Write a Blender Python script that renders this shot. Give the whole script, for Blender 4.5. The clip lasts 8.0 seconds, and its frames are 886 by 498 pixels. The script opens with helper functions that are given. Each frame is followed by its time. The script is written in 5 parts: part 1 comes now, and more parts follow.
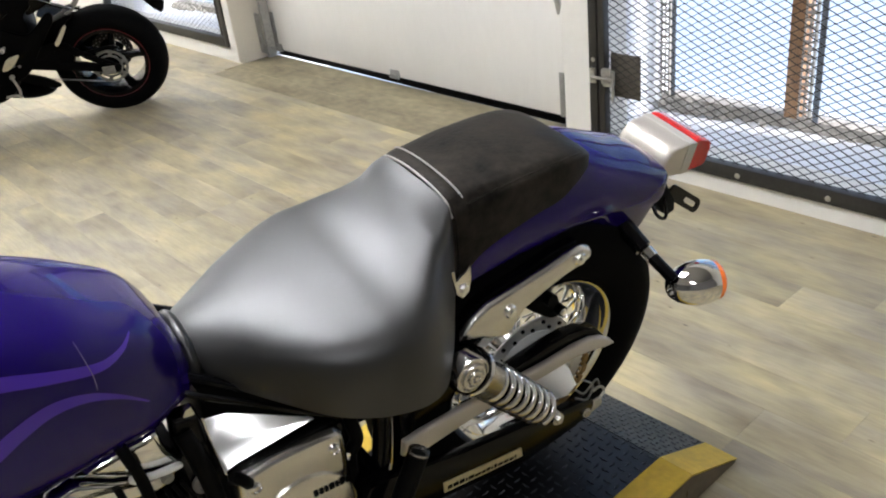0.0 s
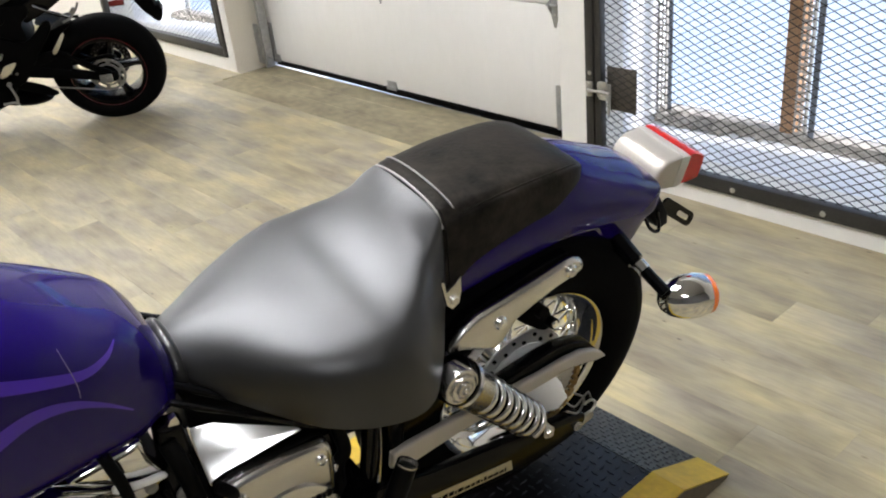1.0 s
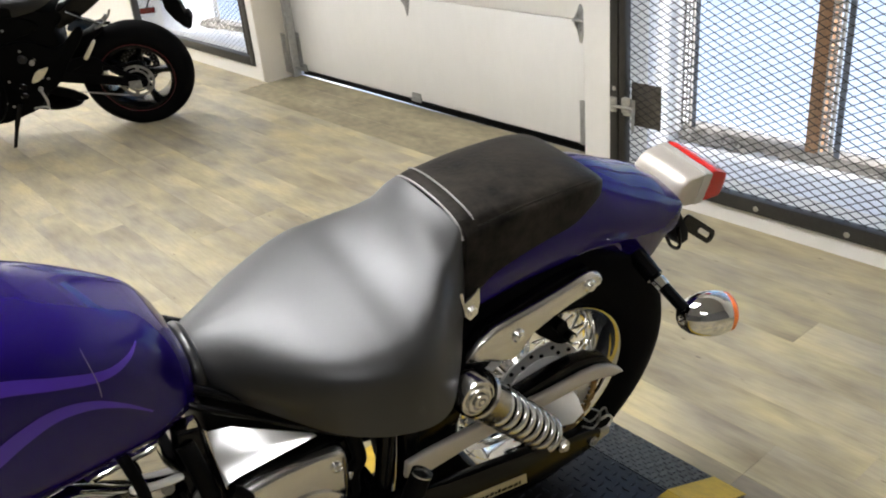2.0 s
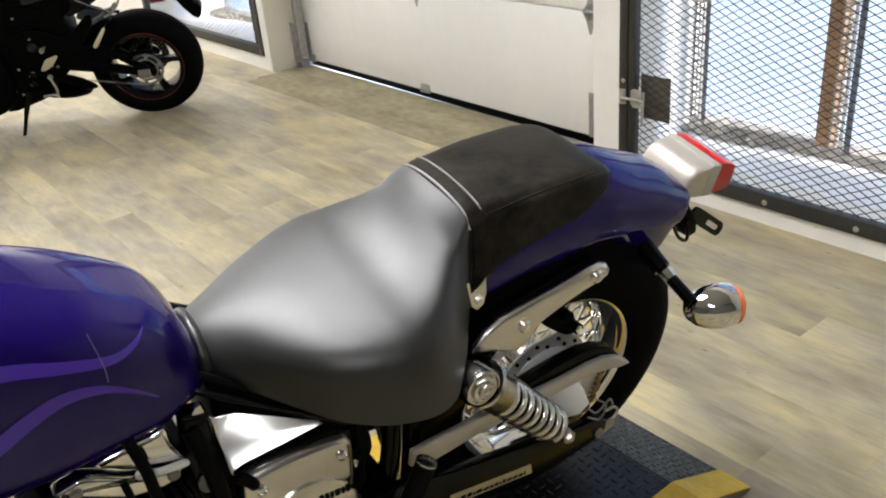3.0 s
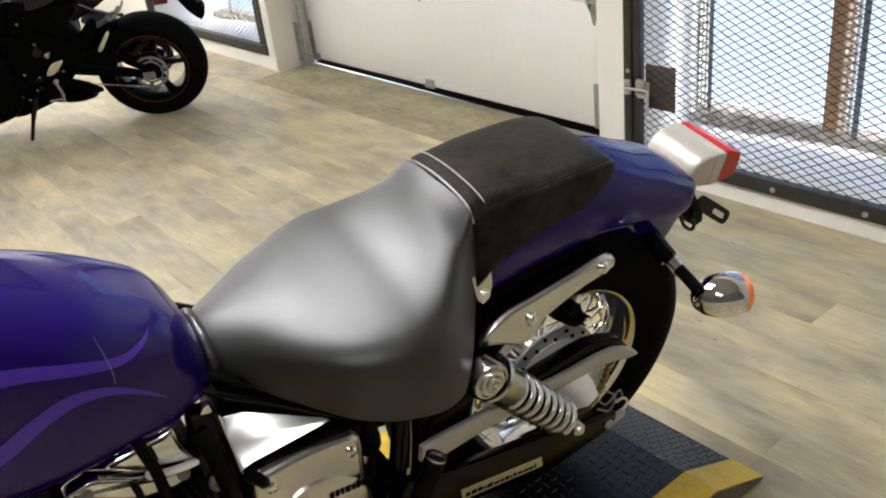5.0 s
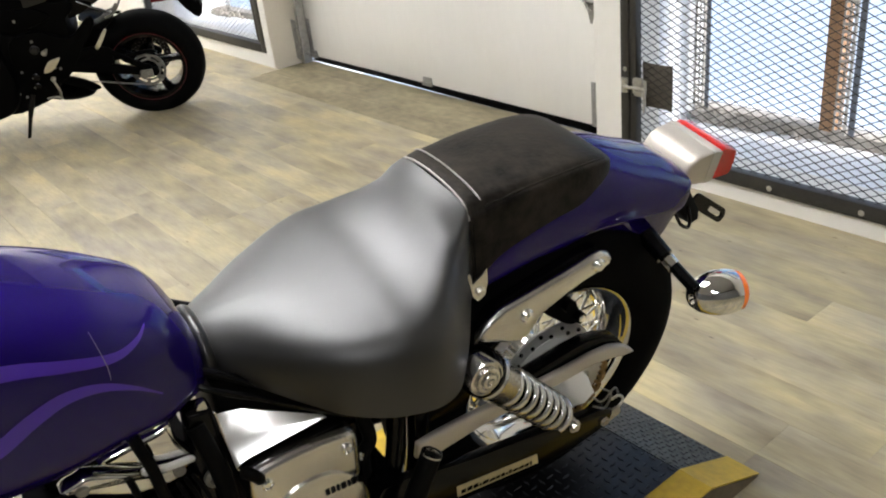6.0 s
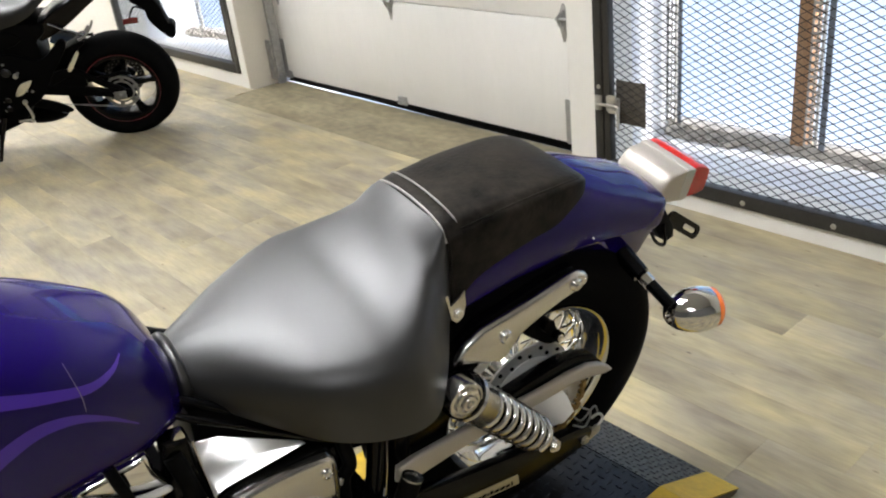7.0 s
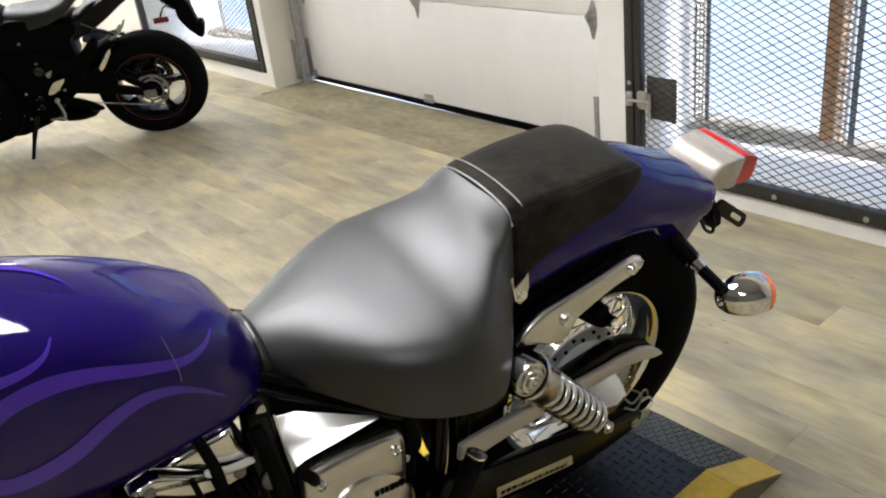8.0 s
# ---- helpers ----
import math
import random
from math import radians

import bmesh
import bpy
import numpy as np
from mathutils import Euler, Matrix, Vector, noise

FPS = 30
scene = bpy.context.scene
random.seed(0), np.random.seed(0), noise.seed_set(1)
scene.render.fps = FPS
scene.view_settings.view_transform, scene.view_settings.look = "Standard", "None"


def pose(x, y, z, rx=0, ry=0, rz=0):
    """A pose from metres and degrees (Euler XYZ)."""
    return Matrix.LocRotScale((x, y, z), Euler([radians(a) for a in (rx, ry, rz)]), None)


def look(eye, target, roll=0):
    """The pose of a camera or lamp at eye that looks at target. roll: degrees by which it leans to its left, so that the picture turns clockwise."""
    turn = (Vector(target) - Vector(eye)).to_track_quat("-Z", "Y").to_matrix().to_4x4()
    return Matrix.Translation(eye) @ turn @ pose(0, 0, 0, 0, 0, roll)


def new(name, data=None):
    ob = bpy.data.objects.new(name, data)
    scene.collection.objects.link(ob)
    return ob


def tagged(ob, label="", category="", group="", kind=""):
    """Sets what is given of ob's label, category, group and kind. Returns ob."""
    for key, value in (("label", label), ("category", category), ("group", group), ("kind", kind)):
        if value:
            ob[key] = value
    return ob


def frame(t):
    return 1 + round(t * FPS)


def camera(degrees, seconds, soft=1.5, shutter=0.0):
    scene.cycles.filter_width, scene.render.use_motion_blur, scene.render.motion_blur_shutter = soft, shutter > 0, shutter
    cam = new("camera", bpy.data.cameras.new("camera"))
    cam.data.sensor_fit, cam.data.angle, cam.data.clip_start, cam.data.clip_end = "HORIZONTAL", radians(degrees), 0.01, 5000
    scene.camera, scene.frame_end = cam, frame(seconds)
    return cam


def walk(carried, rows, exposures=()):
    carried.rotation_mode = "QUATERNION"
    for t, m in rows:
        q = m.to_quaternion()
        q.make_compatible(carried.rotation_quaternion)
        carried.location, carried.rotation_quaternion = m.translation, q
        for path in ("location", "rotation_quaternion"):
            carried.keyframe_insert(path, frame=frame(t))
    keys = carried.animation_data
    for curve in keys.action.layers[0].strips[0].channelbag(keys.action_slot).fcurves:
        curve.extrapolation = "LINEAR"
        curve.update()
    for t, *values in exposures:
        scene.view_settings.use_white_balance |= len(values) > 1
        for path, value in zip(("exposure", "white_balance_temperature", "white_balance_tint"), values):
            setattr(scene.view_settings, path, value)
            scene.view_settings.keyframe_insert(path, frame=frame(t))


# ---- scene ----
cam = camera(54.3, 8.0, soft=2.0)
PATH = [
    (0, (-0.013, 0.013, 1.502), (1.096, 1.39, 0.568), -7.0),
    (0.5, (-0.011, 0.006, 1.496), (1.098, 1.412, 0.605), -6.3),
    (1, (-0.001, 0.009, 1.495), (1.123, 1.391, 0.585), -6.3),
    (2.5, (-0.006, -0.002, 1.498), (1.078, 1.434, 0.624), -5.3),
    (3, (-0.005, 0.0, 1.492), (1.073, 1.427, 0.597), -5.3),
    (3.5, (0.003, -0.001, 1.489), (1.061, 1.444, 0.599), -5.7),
    (4, (0.005, 0.0, 1.498), (1.048, 1.461, 0.615), -7.0),
    (4.5, (0.002, -0.001, 1.49), (1.055, 1.445, 0.595), -7.1),
    (6, (0.003, -0.009, 1.488), (1.062, 1.425, 0.582), -6.8),
    (6.5, (0.002, -0.006, 1.496), (1.069, 1.443, 0.624), -7.1),
    (7, (0.007, -0.007, 1.497), (1.119, 1.405, 0.619), -6.9),
    (7.5, (-0.042, 0.006, 1.502), (0.993, 1.472, 0.618), -7.2),
    (8, (-0.101, 0.013, 1.5), (0.995, 1.441, 0.628), -7.2),
]
walk(cam, [(t, look(eye, target, roll)) for t, eye, target, roll in PATH], exposures=[(0.0, 1.0, 6300, 11), (1.2, 1.0, 6350, 11), (2.5, 0.97, 6550, 10), (6.0, 0.97, 6550, 10), (7.0, 1.0, 6450, 10), (8.0, 0.97, 6450, 10)])

# ---------------------------------------------------------------- world and light
world = bpy.data.worlds.new("sky")
scene.world = world
world.use_nodes = True
wn = world.node_tree.nodes
sky = wn.new("ShaderNodeTexSky")
sky.sky_type = 'NISHITA'
sky.sun_disc = False
sky.sun_elevation, sky.sun_rotation = radians(36), radians(172)
wn["Background"].inputs[1].default_value = 0.15
world.node_tree.links.new(sky.outputs[0], wn["Background"].inputs[0])
sun = new("sun", bpy.data.lights.new("sun", 'SUN'))
sun.data.energy, sun.data.angle, sun.data.color = 3.4, radians(5), (1.0, 0.97, 0.92)
sun.matrix_world = look((3, -20, 15), (0, 0, 0))

LAMP = 18.5

# ---------------------------------------------------------------- materials


def mat(name, col, rough=0.5, metal=0.0, var=0.15, scale=6.0, fine=60.0, bump=0.0, bscale=300.0, coat=0.0, coatr=0.04, stretch=(1, 1, 1), rvar=0.12, spec=0.5):
    """A surface with colour variation at two scales, uneven gloss and fine relief."""
    m = bpy.data.materials.new(name)
    m.use_nodes = True
    n, l = m.node_tree.nodes, m.node_tree.links
    b = n["Principled BSDF"]
    b.inputs["Metallic"].default_value = metal
    b.inputs["Coat Weight"].default_value = coat
    b.inputs["Coat Roughness"].default_value = coatr
    b.inputs["Specular IOR Level"].default_value = spec
    tc = n.new("ShaderNodeTexCoord")
    mp = n.new("ShaderNodeMapping")
    mp.inputs["Scale"].default_value = stretch
    l.new(tc.outputs["Object"], mp.inputs[0])
    n1, n2 = n.new("ShaderNodeTexNoise"), n.new("ShaderNodeTexNoise")
    n1.inputs["Scale"].default_value, n1.inputs["Detail"].default_value = scale, 5
    n2.inputs["Scale"].default_value, n2.inputs["Detail"].default_value = fine, 4
    l.new(mp.outputs[0], n1.inputs["Vector"])
    l.new(mp.outputs[0], n2.inputs["Vector"])
    mx = n.new("ShaderNodeMix")
    mx.inputs[0].default_value = 0.4
    l.new(n1.outputs["Fac"], mx.inputs[2])
    l.new(n2.outputs["Fac"], mx.inputs[3])
    r = n.new("ShaderNodeValToRGB")
    r.color_ramp.elements[0].position, r.color_ramp.elements[1].position = 0.3, 0.7
    r.color_ramp.elements[0].color = [c * (1 - var) for c in col] + [1]
    r.color_ramp.elements[1].color = [min(1, c * (1 + var)) for c in col] + [1]
    l.new(mx.outputs[0], r.inputs[0])
    l.new(r.outputs[0], b.inputs["Base Color"])
    mr = n.new("ShaderNodeMapRange")
    mr.inputs[3].default_value, mr.inputs[4].default_value = max(0.02, rough * (1 - rvar)), min(1, rough * (1 + rvar))
    l.new(mx.outputs[0], mr.inputs[0])
    l.new(mr.outputs[0], b.inputs["Roughness"])
    if bump:
        n3, bp = n.new("ShaderNodeTexNoise"), n.new("ShaderNodeBump")
        n3.inputs["Scale"].default_value, n3.inputs["Detail"].default_value = bscale, 4
        bp.inputs["Strength"].default_value, bp.inputs["Distance"].default_value = bump, 0.002
        l.new(mp.outputs[0], n3.inputs["Vector"])
        l.new(n3.outputs["Fac"], bp.inputs["Height"])
        l.new(bp.outputs[0], b.inputs["Normal"])
    return m


def glow(name, col, strength):
    m = bpy.data.materials.new(name)
    m.use_nodes = True
    b = m.node_tree.nodes["Principled BSDF"]
    b.inputs["Base Color"].default_value = (*col, 1)
    b.inputs["Emission Color"].default_value = (*col, 1)
    b.inputs["Emission Strength"].default_value = strength
    return m


def glassy(name, col, rough=0.05, ior=1.45):
    m = bpy.data.materials.new(name)
    m.use_nodes = True
    b = m.node_tree.nodes["Principled BSDF"]
    b.inputs["Base Color"].default_value = (*col, 1)
    b.inputs["Roughness"].default_value = rough
    b.inputs["Transmission Weight"].default_value = 1.0
    b.inputs["IOR"].default_value = ior
    return m


def plank_material():
    """Pale washed oak boards: a tint for each board, long grain, knots and scuffs."""
    m = bpy.data.materials.new("washed_oak")
    m.use_nodes = True
    n, l = m.node_tree.nodes, m.node_tree.links
    b = n["Principled BSDF"]
    tc, oi = n.new("ShaderNodeTexCoord"), n.new("ShaderNodeObjectInfo")
    off = n.new("ShaderNodeVectorMath")
    off.operation = 'MULTIPLY_ADD'
    comb = n.new("ShaderNodeCombineXYZ")
    for k in range(3):
        l.new(oi.outputs["Random"], comb.inputs[k])
    l.new(comb.outputs[0], off.inputs[0])
    off.inputs[1].default_value = (37, 53, 11)
    l.new(tc.outputs["Object"], off.inputs[2])

    def noise_of(sx, sy, scale, detail):
        mp, t = n.new("ShaderNodeMapping"), n.new("ShaderNodeTexNoise")
        mp.inputs["Scale"].default_value = (sx, sy, 1)
        t.inputs["Scale"].default_value, t.inputs["Detail"].default_value = scale, detail
        l.new(off.outputs[0], mp.inputs[0])
        l.new(mp.outputs[0], t.inputs["Vector"])
        return t.outputs["Fac"]
    broad, grain, fine = noise_of(3.2, 1.5, 2.0, 3), noise_of(7, 1.4, 3.0, 5), noise_of(26, 2.6, 5, 6)
    mx = n.new("ShaderNodeMix")
    mx.inputs[0].default_value = 0.30
    l.new(broad, mx.inputs[2])
    l.new(grain, mx.inputs[3])
    r = n.new("ShaderNodeValToRGB")
    e = r.color_ramp.elements
    e[0].position, e[0].color = 0.27, (0.180, 0.150, 0.104, 1)
    e[1].position, e[1].color = 0.68, (0.495, 0.428, 0.265, 1)
    a = e.new(0.40)
    a.color = (0.280, 0.243, 0.176, 1)
    a = e.new(0.54)
    a.color = (0.385, 0.336, 0.228, 1)
    l.new(mx.outputs[0], r.inputs[0])
    hs = n.new("ShaderNodeHueSaturation")
    mr = n.new("ShaderNodeMapRange")
    mr.inputs[3].default_value, mr.inputs[4].default_value = 0.91, 1.08
    l.new(oi.outputs["Random"], mr.inputs[0])
    l.new(mr.outputs[0], hs.inputs["Value"])
    l.new(r.outputs[0], hs.inputs["Color"])
    mu = n.new("ShaderNodeMix")
    mu.data_type, mu.blend_type = 'RGBA', 'MULTIPLY'
    mu.inputs[0].default_value = 1.0
    # cool grey and warm cream drifts along the boards, then fine dark pores
    drift, tint, tm = noise_of(3.6, 1.0, 2.3, 4), n.new("ShaderNodeValToRGB"), n.new("ShaderNodeMix")
    tint.color_ramp.elements[0].position, tint.color_ramp.elements[0].color = 0.38, (0.955, 0.955, 0.975, 1)
    tint.color_ramp.elements[1].position, tint.color_ramp.elements[1].color = 0.60, (1.06, 1.035, 0.89, 1)
    l.new(drift, tint.inputs[0])
    tm.data_type, tm.blend_type = 'RGBA', 'MULTIPLY'
    tm.inputs[0].default_value = 1.0
    l.new(hs.outputs[0], tm.inputs[6])
    l.new(tint.outputs[0], tm.inputs[7])
    pore = n.new("ShaderNodeMapRange")
    pore.inputs[1].default_value, pore.inputs[2].default_value = 0.34, 0.60
    pore.inputs[3].default_value, pore.inputs[4].default_value = 0.90, 1.04
    l.new(fine, pore.inputs[0])
    l.new(tm.outputs[2], mu.inputs[6])
    l.new(pore.outputs[0], mu.inputs[7])
    # small dark knots, few and far between
    kmp, kv, kr = n.new("ShaderNodeMapping"), n.new("ShaderNodeTexVoronoi"), n.new("ShaderNodeValToRGB")
    kmp.inputs["Scale"].default_value = (3.4, 1.15, 1)
    l.new(off.outputs[0], kmp.inputs[0])
    l.new(kmp.outputs[0], kv.inputs["Vector"])
    kr.color_ramp.elements[0].position, kr.color_ramp.elements[0].color = 0.02, (0.30, 0.25, 0.21, 1)
    kr.color_ramp.elements[1].position, kr.color_ramp.elements[1].color = 0.075, (1, 1, 1, 1)
    l.new(kv.outputs["Distance"], kr.inputs[0])
    kn = n.new("ShaderNodeMix")
    kn.data_type, kn.blend_type = 'RGBA', 'MULTIPLY'
    kn.inputs[0].default_value = 0.9
    l.new(mu.outputs[2], kn.inputs[6])
    l.new(kr.outputs[0], kn.inputs[7])
    l.new(kn.outputs[2], b.inputs["Base Color"])
    rr = n.new("ShaderNodeMapRange")
    rr.inputs[3].default_value, rr.inputs[4].default_value = 0.34, 0.52
    l.new(broad, rr.inputs[0])
    l.new(rr.outputs[0], b.inputs["Roughness"])
    bp = n.new("ShaderNodeBump")
    bp.inputs["Strength"].default_value, bp.inputs["Distance"].default_value = 0.15, 0.001
    l.new(grain, bp.inputs["Height"])
    l.new(bp.outputs[0], b.inputs["Normal"])
    return m


OAK = plank_material()
DIRTY = mat("scuffed_threshold_board", (0.245, 0.210, 0.128), 0.55, var=0.55, scale=2.6, fine=13, stretch=(1.8, 1, 1), bump=0.2)
GREYW = mat("fill_cutting_dark_grey", (0.14, 0.14, 0.14), 0.7, var=0.05, scale=2)
WHITE = mat("white_wall_paint", (0.80, 0.78, 0.73), 0.55, var=0.04, scale=2, fine=20, bump=0.06, bscale=150)
CREAM = mat("cream_wall_paint", (0.72, 0.67, 0.57), 0.6, var=0.05, scale=2, bump=0.06, bscale=150)
DOORW = mat("white_steel_door_skin", (0.84, 0.825, 0.785), 0.38, var=0.03, scale=3, fine=25, bump=0.05, bscale=60, stretch=(1, 1, 0.3))
CEIL = mat("pale_ceiling_paint", (0.45, 0.445, 0.44), 0.8, var=0.04)
# near-white with a blue tint that carries the skylight on the porch
PORCHPALE = mat("pale_alcove_paint", (0.84, 0.86, 0.90), 0.7, var=0.06, scale=5, bump=0.2, bscale=30)
STEEL = mat("dark_painted_steel", (0.034, 0.032, 0.029), 0.42, 0.2, var=0.25, scale=10, fine=80, bump=0.15, bscale=120)
MESH = mat("expanded_steel", (0.045, 0.042, 0.037), 0.65, 0.0, var=0.2, spec=0.1)
PLATEB = mat("dull_brown_steel", (0.12, 0.105, 0.085), 0.6, 0.1, var=0.3, scale=20, fine=80)
ANGLE = mat("blue_grey_angle_steel", (0.16, 0.18, 0.21), 0.55, 0.2, var=0.2, scale=20, fine=80)
PERF = mat("dusty_perforated_angle", (0.46, 0.44, 0.40), 0.6, 0.1, var=0.2, scale=20, fine=80)
GALV = mat("galvanised_steel", (0.42, 0.42, 0.41), 0.42, 0.75, var=0.25, scale=30, fine=90, bump=0.1)
LATCH = mat("worn_latch_steel", (0.50, 0.49, 0.45), 0.38, 0.8, var=0.25, scale=40, fine=120)
BROWNP = mat("brown_wood_post", (0.36, 0.205, 0.105), 0.6, var=0.3, scale=6, fine=40, stretch=(8, 8, 1), bump=0.3, bscale=60)
STONE = mat("grey_weathered_sill", (0.42, 0.39, 0.35), 0.85, var=0.45, scale=18, fine=60, bump=0.7, bscale=50)
RUBBER = mat("black_rubber", (0.0035, 0.0035, 0.0035), 0.55, var=0.2, scale=12, fine=80, bump=0.15, bscale=200, spec=0.07)
TYRE = mat("tyre_rubber", (0.0024, 0.0024, 0.0024), 0.75, var=0.2, scale=10, fine=90, bump=0.2, bscale=150, spec=0.04)
PURPLE = mat("purple_pearl_paint", (0.0085, 0.0027, 0.082), 0.35, 0.0, var=0.10, scale=3, fine=900, coat=0.85, coatr=0.05, spec=0.0)
LILAC = mat("lilac_flame_paint", (0.078, 0.032, 0.36), 0.3, 0.0, var=0.08, scale=3, fine=900, coat=0.85, coatr=0.05, spec=0.0)
VINYL = mat("black_seat_vinyl", (0.004, 0.004, 0.0041), 0.44, var=0.10, scale=9, fine=120, bump=0.06, bscale=900, rvar=0.06, spec=1.0)
SUEDE = mat("worn_black_leather", (0.0200, 0.0168, 0.0135), 0.55, var=1.0, scale=13, fine=48, bump=0.45, bscale=130, rvar=0.6, spec=0.11)
SPORTV = mat("dull_seat_vinyl", (0.006, 0.006, 0.006), 0.42, var=0.2, scale=14, fine=120, bump=0.1, bscale=600, spec=0.42)
ROLLED = mat("shiny_rolled_vinyl", (0.006, 0.006, 0.006), 0.30, var=0.2, scale=40, fine=160, bump=0.5, bscale=90, spec=0.7)
PIPING = mat("grey_piping", (0.36, 0.35, 0.33), 0.4, var=0.15)
CHROME = mat("chrome", (0.86, 0.85, 0.83), 0.07, 1.0, var=0.03, rvar=0.3)
SATIN = mat("polished_aluminium", (0.74, 0.72, 0.69), 0.24, 1.0, var=0.06, scale=12, fine=200, rvar=0.25)
BRIGHT = mat("bright_brushed_alloy", (0.86, 0.86, 0.85), 0.45, 0.15, var=0.04, scale=14, fine=200)
COVER = mat("satin_silver_cover", (0.93, 0.93, 0.92), 0.30, 0.95, var=0.03, scale=14, fine=200)
SOFTCH = mat("hazy_chrome", (0.56, 0.52, 0.46), 0.50, 0.6, var=0.03, rvar=0.2)
BAND = mat("cream_satin_rim", (0.52, 0.505, 0.455), 0.35, 0.1, var=0.05)
SILVER = mat("silver_cast_alloy", (0.72, 0.72, 0.71), 0.42, 0.7, var=0.12, scale=20, bump=0.1)
BLACKM = mat("gloss_black_paint", (0.002, 0.002, 0.0023), 0.22, var=0.2, scale=10, coat=0.12, spec=0.15)
BLACKP = mat("matt_black_plastic", (0.0016, 0.0016, 0.0017), 0.5, var=0.2, scale=20, bump=0.1, spec=0.04)
RED = mat("red_lens", (0.55, 0.012, 0.009), 0.2, var=0.12, scale=30, fine=120, coat=0.2)
DARKRED = mat("dark_red_lens", (0.11, 0.004, 0.005), 0.12, var=0.12, scale=30, coat=0.6)
ORANGE = mat("orange_lens", (0.95, 0.19, 0.02), 0.15, var=0.1, scale=30, coat=0.5)
SPROCK = mat("dull_sprocket_steel", (0.23, 0.225, 0.21), 0.5, 0.5, var=0.25, scale=40, fine=120)
CHAIN = mat("rusty_gold_chain", (0.30, 0.19, 0.07), 0.45, 0.8, var=0.4, scale=60, fine=200)
YELLOW = mat("chipped_yellow_paint", (0.56, 0.37, 0.025), 0.5, var=0.22, scale=14, fine=60, bump=0.2, bscale=90)
PLATE = mat("black_tread_plate", (0.008, 0.0085, 0.0105), 0.34, 0.3, var=0.35, scale=9, fine=60, bump=0.2, bscale=120)
# lozenges coloured paler than their plate to show glints on the worn tops
TREADGLINT = mat("glint_tread_lozenge", (0.065, 0.068, 0.076), 0.32, 0.6, var=0.4, scale=30, fine=90)
SKIRT = mat("dusty_tread_plate", (0.13, 0.105, 0.07), 0.5, 0.3, var=0.35, scale=9, fine=60, bump=0.2)
REDSTRIPE = mat("red_rim_stripe", (0.10, 0.004, 0.006), 0.35, var=0.1)
BLUEP = mat("blue_metallic_plastic", (0.007, 0.020, 0.045), 0.3, 0.3, var=0.15, coat=0.4)
GREYP = mat("grey_metallic_panel", (0.014, 0.014, 0.0155), 0.4, 0.4, var=0.1)
DAYGROUND = mat("blue_tinted_ground", (0.50, 0.58, 0.69), 0.9, var=0.08, scale=0.6, fine=8)
TUBE = glow("lamp_diffuser", (0.985, 0.985, 1.0), LAMP)
GLASS = glassy("window_glass", (0.93, 0.96, 0.98), 0.0, 1.1)

# ---------------------------------------------------------------- helpers for shapes


def smooth_by_angle(me, deg=35):
    me.polygons.foreach_set("use_smooth", [True] * len(me.polygons))
    me.set_sharp_from_angle(angle=radians(deg))


def part(name, bm, material, parent=None, label="", smooth=35):
    """Links bm as one mesh object, under parent if there is one."""
    bmesh.ops.recalc_face_normals(bm, faces=bm.faces[:])
    me = bpy.data.meshes.new(name)
    bm.to_mesh(me)
    bm.free()
    if smooth:
        smooth_by_angle(me, smooth)
    me.materials.append(material)
    ob = new(name, me)
    if parent is not None:
        ob.parent = parent
    if label:
        ob["label"] = label
    return ob


def thing(name, m, label, category, group="", kind=""):
    ob = new(name)
    ob.empty_display_size = 0.1
    ob.matrix_world = m
    return tagged(ob, label, category, group, kind)


def B():
    return bmesh.new()


def box(bm, lo, hi, bevel=0.0, seg=2, m=None):
    lo, hi = Vector(lo), Vector(hi)
    c, s = (lo + hi) / 2, hi - lo
    r = bmesh.ops.create_cube(bm, size=1, matrix=Matrix.Translation(c) @ Matrix.Diagonal((*s, 1)))
    vs = r["verts"]
    if bevel:
        es = list({e for v in vs for e in v.link_edges})
        r2 = bmesh.ops.bevel(bm, geom=es, offset=bevel, segments=seg, affect='EDGES', profile=0.5)
        vs = list({v for f in r2["faces"] for v in f.verts} | {v for v in vs if v.is_valid})
    if m is not None:
        bmesh.ops.transform(bm, matrix=m, verts=vs)
    return vs


def rod(bm, a, b, r, r2=None, seg=16, caps=True):
    a, b = Vector(a), Vector(b)
    d = b - a
    q = d.to_track_quat('Z', 'Y').to_matrix().to_4x4()
    bmesh.ops.create_cone(bm, cap_ends=caps, segments=seg, radius1=r, radius2=r if r2 is None else r2, depth=d.length,
                          matrix=Matrix.Translation((a + b) / 2) @ q)


def rings(bm, loops, close=False, cap=True):
    """Skins closed loops of points that follow one another."""
    rows = [[bm.verts.new(p) for p in lp] for lp in loops]
    k = len(rows[0])
    pairs = list(zip(rows, rows[1:])) + ([(rows[-1], rows[0])] if close else [])
    for a, b in pairs:
        for i in range(k):
            j = (i + 1) % k
            bm.faces.new((a[i], a[j], b[j], b[i]))
    if cap and not close:
        bm.faces.new(rows[0][::-1])
        bm.faces.new(rows[-1])
    return rows


